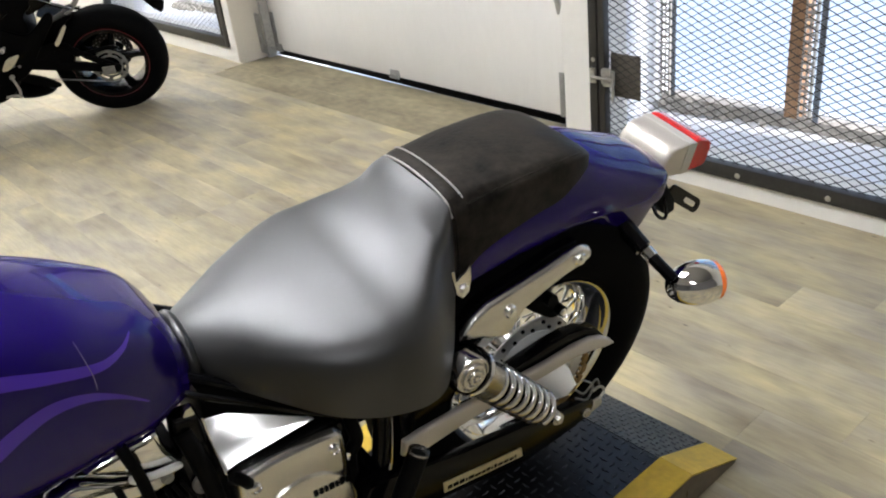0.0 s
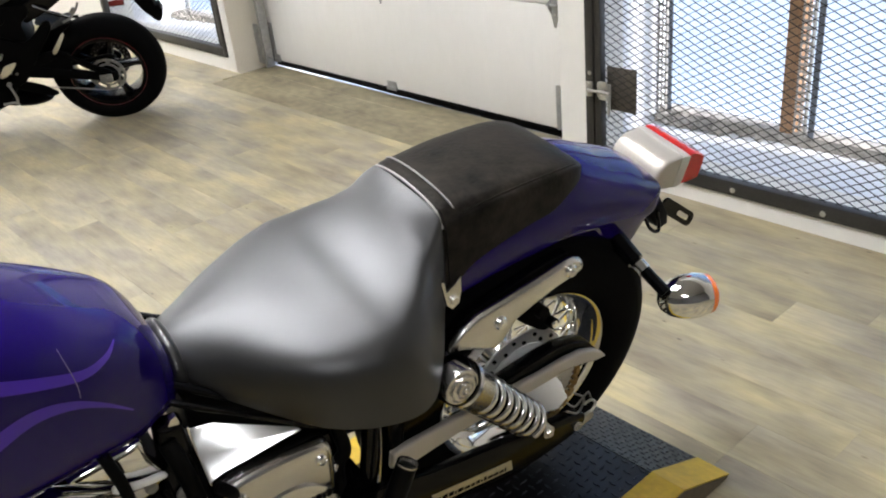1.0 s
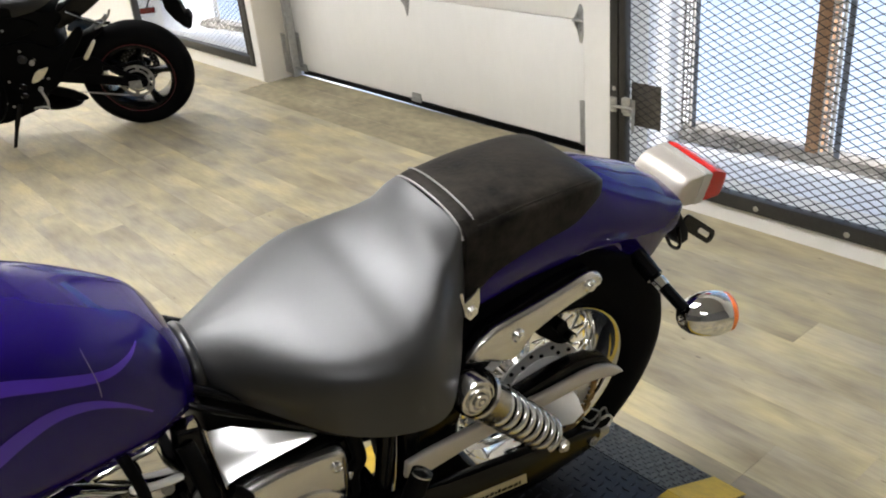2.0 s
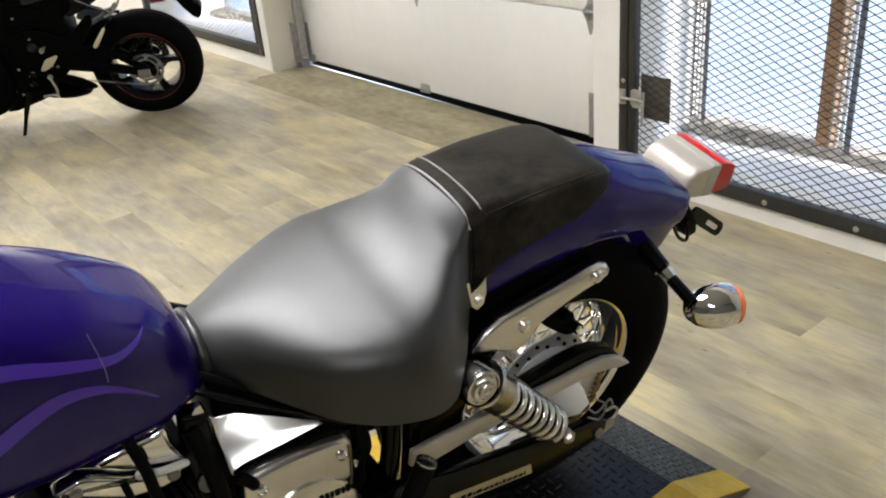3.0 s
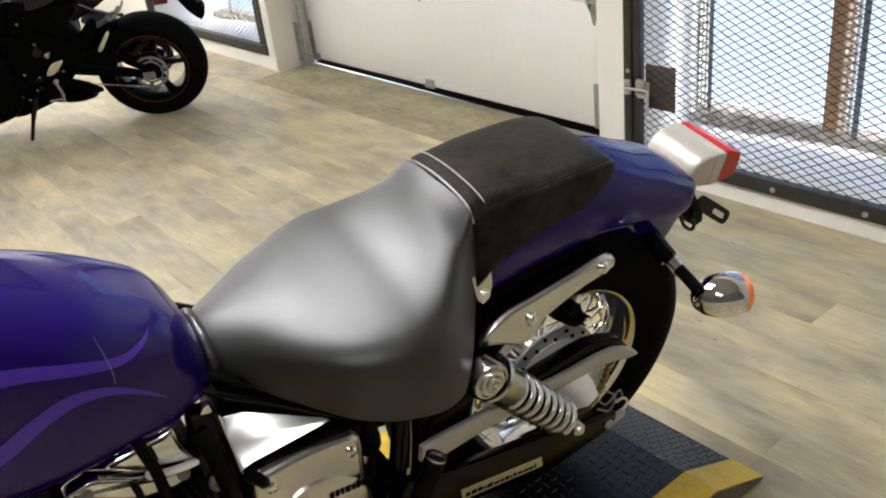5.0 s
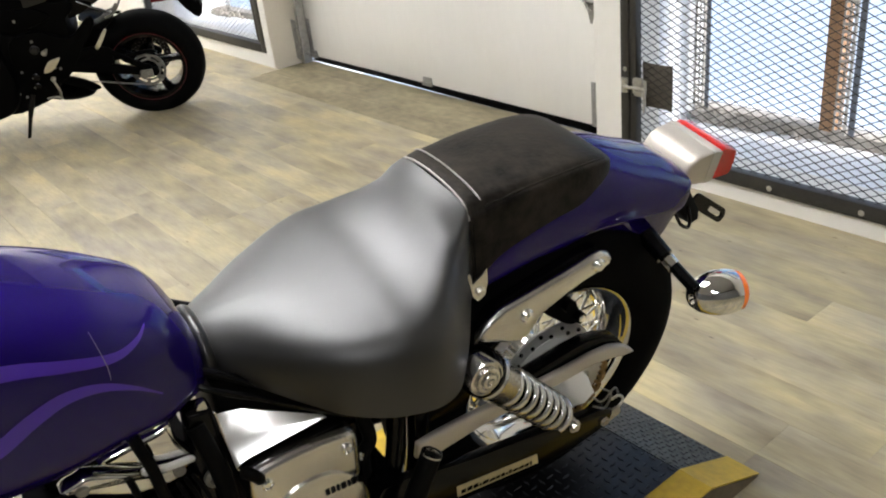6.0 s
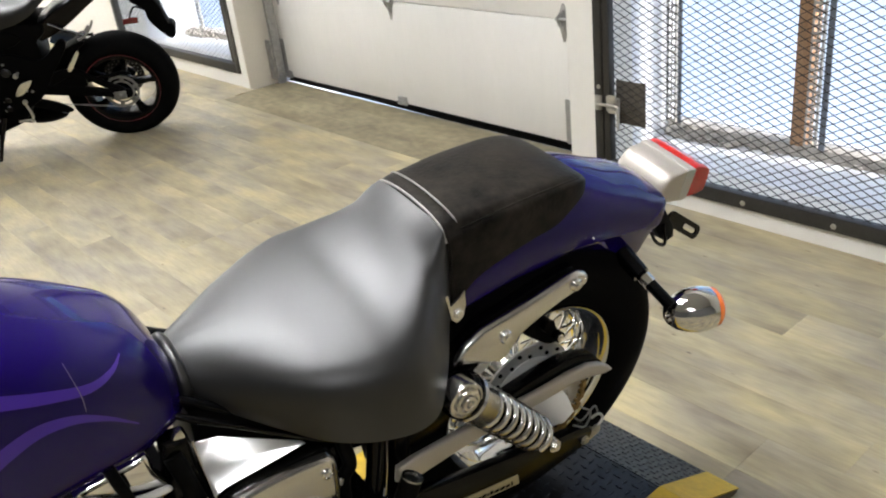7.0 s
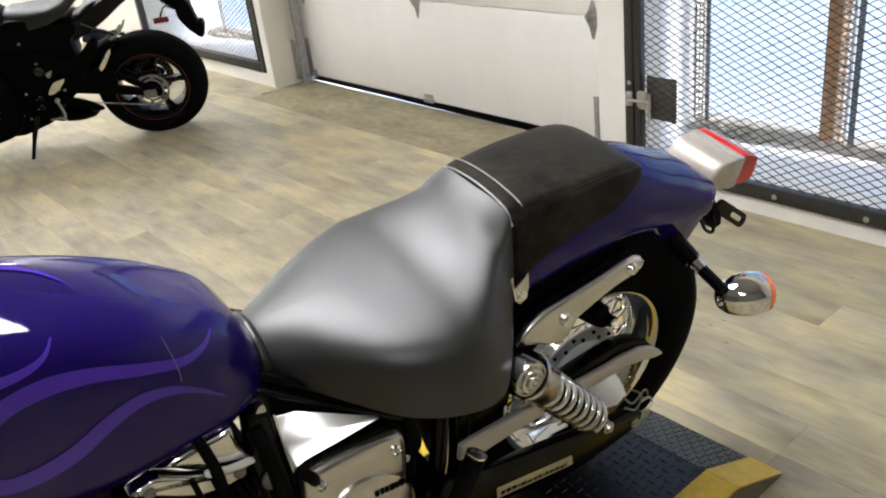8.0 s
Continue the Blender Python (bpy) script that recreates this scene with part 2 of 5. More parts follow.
def tube(bm, pts, r, seg=12, steps=6):
    """A bent round tube along smoothed points."""
    P = [Vector(p) for p in pts]
    path = []
    if len(P) == 2 or steps < 2:
        path = P
    else:
        Q = [P[0] * 2 - P[1]] + P + [P[-1] * 2 - P[-2]]
        for i in range(1, len(Q) - 2):
            for s in range(steps):
                t = s / steps
                p0, p1, p2, p3 = Q[i - 1:i + 3]
                path.append(0.5 * ((2 * p1) + (p2 - p0) * t + (2 * p0 - 5 * p1 + 4 * p2 - p3) * t * t + (3 * p1 - p0 - 3 * p2 + p3) * t ** 3))
        path.append(P[-1])
    loops, up = [], None
    for i, p in enumerate(path):
        d = (path[min(i + 1, len(path) - 1)] - path[max(i - 1, 0)]).normalized()
        if up is None:
            up = d.orthogonal().normalized()
        up = (up - d * up.dot(d)).normalized()
        s = d.cross(up)
        loops.append([p + r * (math.cos(a) * up + math.sin(a) * s) for a in [2 * math.pi * k / seg for k in range(seg)]])
    rings(bm, loops)


def lathe(bm, prof, c, axis='y', seg=48, cap=False, close=False, a0=0.0, a1=2 * math.pi):
    """Turns (along, radius) pairs round an axis through c."""
    full = abs(a1 - a0 - 2 * math.pi) < 1e-6
    k = seg if full else seg + 1
    rows = []
    for al, r in prof:
        row = []
        for i in range(k):
            a = a0 + (a1 - a0) * i / seg
            x, y = r * math.cos(a), r * math.sin(a)
            p = {'y': (x, al, y), 'x': (al, x, y), 'z': (x, y, al)}[axis]
            row.append(bm.verts.new((c[0] + p[0], c[1] + p[1], c[2] + p[2])))
        rows.append(row)
    pairs = list(zip(rows, rows[1:])) + ([(rows[-1], rows[0])] if close else [])
    for a, b in pairs:
        for i in range(seg):
            j = (i + 1) % k
            bm.faces.new((a[i], a[j], b[j], b[i]))
    if cap and full:
        bm.faces.new(rows[0])
        bm.faces.new(rows[-1])


def slab(bm, outline, y0, y1, bevel=0.0, m=None, seg=2):
    """A plate with an outline in x and z, between two depths y."""
    a = [bm.verts.new((x, y0, z)) for x, z in outline]
    b = [bm.verts.new((x, y1, z)) for x, z in outline]
    n = len(a)
    f = [bm.faces.new(a), bm.faces.new(b[::-1])]
    for i in range(n):
        f.append(bm.faces.new((a[i], b[i], b[(i + 1) % n], a[(i + 1) % n])))
    bmesh.ops.recalc_face_normals(bm, faces=f)
    vs = a + b
    if bevel:
        es = [e for e in f[0].edges] + [e for e in f[1].edges]
        r = bmesh.ops.bevel(bm, geom=es, offset=bevel, segments=seg, affect='EDGES', profile=0.5)
        vs = [v for v in vs if v.is_valid] + r["verts"]
    if m is not None:
        bmesh.ops.transform(bm, matrix=m, verts=list(set(vs)))


def bolt(bm, c, r, axis=(0, -1, 0), h=None):
    c, d = Vector(c), Vector(axis).normalized()
    h = h or r * 0.8
    rod(bm, c, c + d * h * 0.4, r * 1.35, seg=20)
    rod(bm, c + d * h * 0.4, c + d * h, r, seg=6)


def chamfer_z(x0, x1, z0, z1, r, n=4):
    """Rounded rectangle outline in x and z."""
    out = []
    for cx, cz, a in ((x1 - r, z1 - r, 0), (x0 + r, z1 - r, 90), (x0 + r, z0 + r, 180), (x1 - r, z0 + r, 270)):
        for k in range(n + 1):
            t = radians(a + 90 * k / n)
            out.append((cx + r * math.cos(t), cz + r * math.sin(t)))
    return out


def lerp(table, u, k):
    """Smooth value of column k of a table whose first column is u."""
    xs = [r[0] for r in table]
    if u <= xs[0]:
        return table[0][k]
    for i in range(len(xs) - 1):
        if u <= xs[i + 1]:
            t = (u - xs[i]) / (xs[i + 1] - xs[i])
            p1, p2 = table[i][k], table[i + 1][k]
            m1 = (table[i + 1][k] - table[max(i - 1, 0)][k]) / (xs[i + 1] - xs[max(i - 1, 0)]) * (xs[i + 1] - xs[i])
            j = min(i + 2, len(xs) - 1)
            m2 = (table[j][k] - table[i][k]) / (xs[j] - xs[i]) * (xs[i + 1] - xs[i])
            return (2 * t ** 3 - 3 * t * t + 1) * p1 + (t ** 3 - 2 * t * t + t) * m1 + (3 * t * t - 2 * t ** 3) * p2 + (t ** 3 - t * t) * m2
    return table[-1][k]


def setting(name, lo, hi, material, label, category="wall", bevel=0.003):
    bm = B()
    box(bm, lo, hi, bevel, 1)
    return tagged(part(name, bm, material), label, category, kind="structure")

# ---------------------------------------------------------------- the room
WX, DX, AX = 2.75, 3.0, 3.40       # face of the wall, of the overhead door, of the alcove windows
H = 3.3
setting("floor", (-4.2, -4.2, -0.2), (3.0, 9.2, -0.012), DIRTY, "subfloor under the pale oak boards", "floor", 0)
setting("ceiling", (-4.2, -4.2, H), (3.4, 9.2, H + 0.15), CEIL, "plain pale painted ceiling", "ceiling", 0)
# west and south walls are unseen, made dark to cut fill and reflections
setting("wall_west", (-4.2, -4.0, -0.2), (-4.0, 9.0, H), GREYW, "unseen closing wall, kept dark to cut fill light")
setting("wall_south", (-4.2, -4.2, -0.2), (3.0, -4.0, H), GREYW, "unseen closing wall, kept dark to cut fill light")
setting("wall_north", (-4.2, 9.0, -0.2), (3.0, 9.2, H), WHITE, "plain white painted wall")
# the wall with the overhead door, piece by piece round its openings
GY0, GY1 = 0.15, 2.318             # gate
PY = 2.466                         # post beside the overhead door
LY0, LY1 = 5.485, 7.6              # barred window
setting("wall_east_1", (WX, -4.0, -0.2), (DX, GY0, H), WHITE, "white painted wall beside the mesh gate")
setting("wall_east_2", (WX, GY0, -0.2), (DX, GY1, 0.066), WHITE, "white painted kerb under the mesh gate")
setting("wall_east_3", (WX, GY0, 2.25), (DX, GY1, H), WHITE, "white painted wall over the mesh gate")
setting("wall_east_4", (WX, GY1, -0.2), (DX, PY, H), WHITE, "white painted post between gate and overhead door")
setting("wall_east_5", (WX, PY, 2.6), (DX, 5.4, H), WHITE, "white painted wall over the overhead door")
setting("wall_east_6", (WX, 5.4, -0.2), (DX, LY0, H), CREAM, "cream painted pillar beside the overhead door")
setting("wall_east_7", (WX, LY0, -0.2), (DX, LY1, 0.095), WHITE, "white painted wall under the meshed window")
setting("wall_east_8", (WX, LY0, 2.25), (DX, LY1, H), WHITE, "white painted wall over the meshed window")
setting("wall_east_9", (WX, LY1, -0.2), (DX, 9.0, H), WHITE, "white painted wall beside the meshed window")
bm = B()
box(bm, (WX - 0.004, 5.404, 0.0), (WX, LY0 - 0.002, 2.4), 0.001, 1)
tagged(part("trim", bm, WHITE), "white painted facing on the pillar's front", "trim", kind="structure")


def alcove(y0, y1, nx):
    """A shallow glazed porch behind the mesh, open to the room."""
    lab = "pale painted porch wall behind the steel mesh"
    setting("wall_alcove_%d" % nx, (DX, y1, -0.2), (AX + 0.1, y1 + 0.12, 2.4), PORCHPALE, lab)
    setting("wall_alcove_%d" % (nx + 1), (DX, y0 - 0.12, -0.2), (AX + 0.1, y0, 2.4), PORCHPALE, lab)
    setting("floor_alcove_%d" % nx, (DX - 0.001, y0, -0.2), (AX + 0.25, y1, 0.040), PORCHPALE, "pale porch floor behind the mesh, tinted blue for skylight", "floor")
    setting("ceiling_alcove_%d" % nx, (DX, y0, 2.25), (AX + 0.1, y1, 2.4), PORCHPALE, lab, "ceiling")


alcove(GY0 - 0.05, 2.41, 1)
alcove(LY0 - 0.03, LY1, 3)


def porch_window(name, y0, y1, posts):
    w = thing(name, pose(AX, y0, 0.04), "porch window with grey steel posts, a brown wooden post and a weathered sill", "window", kind="structure")
    bm = B()
    box(bm, (-0.012, 0, -0.002), (0.09, y1 - y0, 0.052), 0.006)
    sill = part("window_sill", bm, STONE, w)
    rnd = random.Random(11)
    bm = B()
    for k in range(170):
        yy = y1 - y0 - 0.03 - abs(rnd.gauss(0, 0.17)) if k < 150 else rnd.uniform(0.03, y1 - y0 - 0.05)
        if yy < 0.03:
            continue
        xx, rr = rnd.uniform(-0.075, -0.012), rnd.uniform(0.008, 0.024)
        r = bmesh.ops.create_icosphere(bm, subdivisions=1, radius=rr, matrix=Matrix.Translation((xx, yy, rr * 0.45 + rnd.uniform(0, 0.022))) @ pose(0, 0, 0, rnd.uniform(0, 90), rnd.uniform(0, 90), rnd.uniform(0, 90)) @ Matrix.Diagonal((1.0, 1.5, 0.7, 1)))
        for v in r["verts"]:
            v.co += Vector((rnd.uniform(-1, 1), rnd.uniform(-1, 1), rnd.uniform(-1, 1))) * rr * 0.22
    tagged(part("rubble", bm, STONE, sill, "crumbled grey rubble along the sill", 20), kind="stuff")
    for a, b, mt, dep in posts:
        bm = B()
        if mt is PERF:                  # perforated angle: rails with rungs between them
            ya, yb = a - y0, b - y0
            n = 2 if yb - ya > 0.03 else 1
            for k in range(n + 1):
                yc = ya + (yb - ya) * k / n
                box(bm, (-dep, yc - 0.004, 0.053), (-dep + 0.003, yc + 0.004, 2.2))
            for j in range(72):
                zz = 0.06 + j * 0.030
                box(bm, (-dep + 0.0002, ya + 0.004, zz), (-dep + 0.0028, yb - 0.004, zz + 0.011))
            box(bm, (-dep + 0.004, ya - 0.004, 0.053), (-dep + 0.016, ya - 0.001, 2.2))
        elif mt is ANGLE:               # thin flat bar beside the angle
            box(bm, (-dep, a - y0, 0.053), (-dep + 0.008, b - y0, 2.2), 0.001)
        else:
            box(bm, (-dep, a - y0, 0.053), (0.05, b - y0, 2.2), 0.004)
        part("post", bm, mt, w)
    bm = B()
    box(bm, (0.03, 0.0, 0.07), (0.036, y1 - y0, 2.2))
    g = part("pane", bm, GLASS, w, smooth=0)
    g.visible_shadow = False
    return w


porch_window("window_1", GY0 - 0.05, 2.41, [(2.366, 2.405, PERF, 0.02), (2.331, 2.352, ANGLE, 0.02), (1.708, 1.776, BROWNP, 0.02), (1.660, 1.706, PERF, 0.03), (1.622, 1.648, ANGLE, 0.02), (0.75, 0.81, BROWNP, 0.02), (0.70, 0.745, PERF, 0.03)])
porch_window("window_2", LY0 - 0.03, LY1, [(6.60, 6.68, PERF, 0.03), (5.46, 5.50, PERF, 0.02), (7.3, 7.36, PERF, 0.02)])

# forecourt outside, its blue tint giving the panes their blue-white daylight
bm = B()
box(bm, (3.66, -300, -0.5), (600, 300, -0.02))
tagged(part("ground", bm, DAYGROUND), "pale forecourt, tinted blue for the daylight in the windows", "ground", kind="structure")
bm = B()
box(bm, (3.0, -60, -0.55), (3.66, 80, -0.25))
tagged(part("pavement", bm, DAYGROUND), "pale strip of ground along the building", "pavement", kind="structure")


def expanded_mesh(bm, y0, y1, z0, z1, x, lw=0.060, sw=0.0305, t=0.0025):
    """Diamond strands in the plane x, each strand a bent flat bar, slightly tilted."""
    ny, nz = int((y1 - y0) / lw), int((z1 - z0) / sw)
    h = t / 2
    for j in range(nz):
        for i in range(ny):
            for k in (0, 1):
                ya, yb = y0 + i * lw + k * lw / 2, y0 + i * lw + (k + 1) * lw / 2
                for up in (0, 1):
                    za = z0 + j * sw + (sw / 2 if k == 1 else 0) * (1 if up else 1)
                    zb = za + (sw / 2 if k == 0 else -sw / 2)
                    if up == 0:
                        zc, zd = z0 + j * sw + (0 if k == 0 else -sw / 2), z0 + j * sw + (-sw / 2 if k == 0 else 0)
                        za, zb = zc, zd
                    v = []
                    for (yy, zz) in ((ya, za), (yb, zb)):
                        for dx, dz in ((-h, -t * 0.55), (-h, t * 0.55), (h, t * 0.75), (h, -t * 0.35)):
                            v.append(bm.verts.new((x + dx, yy, zz + dz)))
                    for q in range(4):
                        r = (q + 1) % 4
                        bm.faces.new((v[q], v[r], v[4 + r], v[4 + q]))


def gate():
    g = thing("mesh_gate", pose(WX, GY1, 0.066), "dark steel gate of expanded mesh standing shut on a white kerb", "gate")
    w = GY1 - GY0
    top = 2.15

    def bar(name, lo, hi):
        bm = B()
        box(bm, lo, hi, 0.003)
        return part(name, bm, STEEL, g)
    bar("stile", (-0.012, -0.045, 0.0), (0.03, -0.004, top))
    bar("stile", (-0.006, -0.080, 0.062), (0.03, -0.047, top - 0.03))
    bar("stile", (-0.012, -w + 0.004, 0.0), (0.03, -w + 0.05, top))
    bar("bottom_rail", (-0.014, -w + 0.052, 0.004), (0.03, -0.047, 0.060))
    bar("top_rail", (-0.012, -w + 0.052, top - 0.05), (0.03, -0.047, top))
    bm = B()
    expanded_mesh(bm, -w + 0.04, -0.055, 0.066, top - 0.02, 0.012)
    part("mesh", bm, MESH, g, smooth=0)
    for k in range(6):
        bm = B()
        bolt(bm, (-0.014, -(0.36 + 0.353 * k), 0.027), 0.008, (-1, 0, 0), 0.005)
        part("bolt", bm, LATCH, g, "pale dome bolt")
    # lock plate of mesh and the latch
    bm = B()
    box(bm, (0.026, -0.236, 0.228), (0.032, -0.088, 0.412), 0.002)
    part("lock_plate", bm, PLATEB, g, "dark steel plate behind the latch")
    bm = B()
    box(bm, (-0.020, -0.140, 0.290), (-0.012, -0.072, 0.352), 0.002)
    box(bm, (-0.030, -0.128, 0.330), (-0.020, -0.088, 0.362), 0.003)
    box(bm, (-0.030, -0.128, 0.284), (-0.020, -0.088, 0.304), 0.003)
    lt = part("latch", bm, LATCH, g, "worn steel slide latch")
    bm = B()
    tube(bm, [(-0.033, -0.030, 0.318), (-0.033, -0.07, 0.318), (-0.035, -0.130, 0.319), (-0.037, -0.146, 0.308), (-0.037, -0.148, 0.222)], 0.0065, 10)
    part("latch_bolt", bm, LATCH, lt)
    bm = B()
    box(bm, (-0.024, -0.046, 0.288), (-0.012, -0.014, 0.350), 0.003)
    part("keeper", bm, LATCH, lt)
    for z in (0.296, 0.342, 0.385):
        bm = B()
        bolt(bm, (-0.024 if z < 0.36 else -0.012, -0.028, z), 0.007, (-1, 0, 0))
        part("bolt_head", bm, LATCH, lt)
    return g


gate()


def barred_window():
    g = thing("window_3", pose(WX, LY0, 0.095), "black steel framed window filled with expanded mesh", "window", kind="structure")
    w, top = LY1 - LY0, 2.15

    def bar(lo, hi, mt=STEEL):
        bm = B()
        box(bm, lo, hi, 0.003)
        part("window_frame", bm, mt, g)
    bar((-0.012, 0.004, 0.0), (0.04, 0.055, top))
    bar((-0.004, 0.075, 0.07), (0.04, 0.105, top - 0.03))
    bar((-0.012, w - 0.055, 0.0), (0.04, w - 0.004, top))
    bar((-0.012, 0.057, 0.0), (0.04, w - 0.057, 0.062))
    bar((-0.012, 0.057, top - 0.06), (0.04, w - 0.057, top))
    bm = B()
    expanded_mesh(bm, 0.10, w - 0.05, 0.066, top - 0.05, 0.02)
    part("mesh", bm, MESH, g, smooth=0)


barred_window()


def overhead_door():
    d = thing("door_1", pose(DX, 5.41, 0), "white sectional overhead garage door, shut, with a black bottom seal", "garage door", kind="structure")
    W, sec = 2.98, 0.598
    for k in range(4):
        z0, z1 = 0.042 + k * sec, 0.042 + (k + 1) * sec - 0.004
        bm = B()
        box(bm, (0.002, -W, z0), (0.05, -0.01, z1), 0.004)
        part("panel", bm, DOORW, d)
    bm = B()
    box(bm, (-0.006, -W, 0.012), (0.05, -0.14, 0.041), 0.004)
    part("bottom_rail", bm, BLACKP, d, "black bottom rail")
    bm = B()
    for k in range(30):
        ya, yb = -W + k * (W - 0.1) / 30, -W + (k + 1) * (W - 0.1) / 30
        lift = 0.010 * max(0, min(1, (k - 12) / 10))
        box(bm, (0.002, ya, 0.001 + lift), (0.045, yb, 0.013), 0.0)
    part("bottom_seal", bm, RUBBER, d, "black rubber seal, lifting a little off the floor")
    for z in (0.042 + sec, 0.042 + 2 * sec, 0.042 + 3 * sec):
        for y in (-0.16, -1.395, -2.705):
            bm = B()
            slab(bm, [(-0.040, 0.0), (-0.030, -0.020), (-0.006, -0.105), (0.006, -0.105), (0.030, -0.020), (0.040, 0.0)], -0.004, 0.0, 0.001,
                 Matrix.Translation((0.0, y, z - 0.001)) @ pose(0, 0, 0, 0, 0, 90))
            slab(bm, [(-0.040, 0.0), (-0.028, 0.022), (-0.006, 0.070), (0.006, 0.070), (0.028, 0.022), (0.040, 0.0)], -0.004, 0.0, 0.001,
                 Matrix.Translation((0.0, y, z + 0.001)) @ pose(0, 0, 0, 0, 0, 90))
            slab(bm, [(-0.005, -0.045), (-0.026, -0.012), (-0.026, 0.014), (-0.005, 0.030)], -0.003, 0.003, 0.001, Matrix.Translation((0.0, y + 0.016, z)))
            rod(bm, (-0.012, y - 0.034, z), (-0.012, y + 0.034, z), 0.009, seg=12)
            bolt(bm, (-0.004, y, z - 0.045), 0.006, (-1, 0, 0))
            bolt(bm, (-0.004, y, z + 0.035), 0.006, (-1, 0, 0))
            part("hinge", bm, GALV, d, "galvanised diamond-shaped hinge")
    for y in (-0.14, -1.41):
        bm = B()
        box(bm, (-0.012, y - 0.045, 0.034), (0.001, y + 0.045, 0.058), 0.002)
        box(bm, (-0.006, y - 0.04, 0.058), (0.001, y + 0.04, 0.085), 0.002)
        bolt(bm, (-0.012, y - 0.02, 0.046), 0.005, (-1, 0, 0))
        bolt(bm, (-0.012, y + 0.02, 0.046), 0.005, (-1, 0, 0))
        part("bottom_bracket", bm, GALV, d, "galvanised bottom bracket")
    bm = B()
    box(bm, (-0.004, -2.725, 0.02), (0.0015, -2.695, 0.26), 0.001)
    bolt(bm, (-0.004, -2.71, 0.05), 0.008, (-1, 0, 0))
    part("edge_plate", bm, GALV, d, "galvanised edge plate")
    bm = B()
    box(bm, (-0.004, -0.135, 0.06), (0.0015, -0.075, 0.30), 0.001)
    part("edge_plate", bm, GALV, d, "galvanised edge plate")
    return d


overhead_door()


def door_track():
    t = thing("door_track", pose(DX - 0.02, 5.30, 0), "galvanised steel track of the overhead door, fixed beside the pillar", "door track")
    bm = B()
    # a C-shaped rail
    for lo, hi in (((-0.05, 0.0, 0.0), (0.008, 0.003, 2.4)), ((-0.05, 0.003, 0.0), (-0.047, 0.03, 2.4)), ((0.005, 0.003, 0.0), (0.008, 0.025, 2.4)), ((-0.047, 0.027, 0.0), (-0.035, 0.03, 2.4))):
        box(bm, lo, hi)
    part("rail", bm, GALV, t)
    bm = B()
    box(bm, (-0.055, 0.031, 0.03), (0.0, 0.095, 0.035), 0.001)
    box(bm, (-0.055, 0.031, 0.03), (-0.051, 0.095, 0.30), 0.001)
    for z in (0.08, 0.15, 0.25):
        bolt(bm, (-0.055, 0.06, z), 0.007, (-1, 0, 0))
    part("bracket", bm, GALV, t)
    bm = B()
    rod(bm, (-0.03, -0.05, 0.07), (-0.03, 0.02, 0.07), 0.006)
    rod(bm, (-0.03, 0.004, 0.07), (-0.03, 0.022, 0.07), 0.022, seg=20)
    part("roller", bm, GALV, t)


door_track()

# worn threshold boards in front of the overhead door
thr = thing("threshold", pose(2.505, 2.47, 0), "worn brown boards along the overhead door", "threshold", kind="structure")
for k in range(3):
    bm = B()
    box(bm, (k * 0.165, 0, -0.006), ((k + 1) * 0.165 - 0.0006, 2.86 + 0.02 * (k % 2), 0.0015 + 0.0004 * k), 0.001, 1)
    part("threshold_board", bm, DIRTY, thr)


def ceiling_lamp(x, y, turn):
    f = thing("ceiling_light", pose(x, y, H, 0, 0, turn), "long white fluorescent ceiling light", "ceiling light", "ceiling lights")
    bm = B()
    box(bm, (-0.16, -0.92, -0.06), (0.16, 0.92, 0.0), 0.006)
    part("frame", bm, WHITE, f)
    bm = B()
    box(bm, (-0.14, -0.90, -0.075), (0.14, 0.90, -0.061), 0.004)
    part("diffuser", bm, TUBE, f, "glowing frosted diffuser")


for x, y, turn in ((0.35, 1.9, 0), (0.96, 1.9, 0), (-0.9, -2.0, 0), (1.20, 6.9, 90), (-0.8, 6.9, 90), (0.3, 7.8, 90), (2.0, 7.8, 90)):
    ceiling_lamp(x, y, turn)

# ---------------------------------------------------------------- lift platform under the motorcycle


def tread_plate(bm, p0, ex, ey, nx, ny, n, pitch=0.026, size=1.0):
    """Raised lozenges in alternating directions on the plane p0 + a*ex + b*ey."""
    for i in range(nx):
        for j in range(ny):
            c = p0 + ex * (pitch * (i + 0.5)) + ey * (pitch * (j + 0.5))
            a, b = (ex, ey) if (i + j) % 2 else (ey, ex)
            L, wd, hh = 0.0118 * size, 0.0034 * size, 0.0026
            q = [c - a * L, c - b * wd, c + a * L, c + b * wd]
            vs = [bm.verts.new(p) for p in q]
            tp = [bm.verts.new(c + (p - c) * 0.55 + n * hh) for p in q]
            bm.faces.new(tp)
            for k in range(4):
                bm.faces.new((vs[k], vs[(k + 1) % 4], tp[(k + 1) % 4], tp[k]))


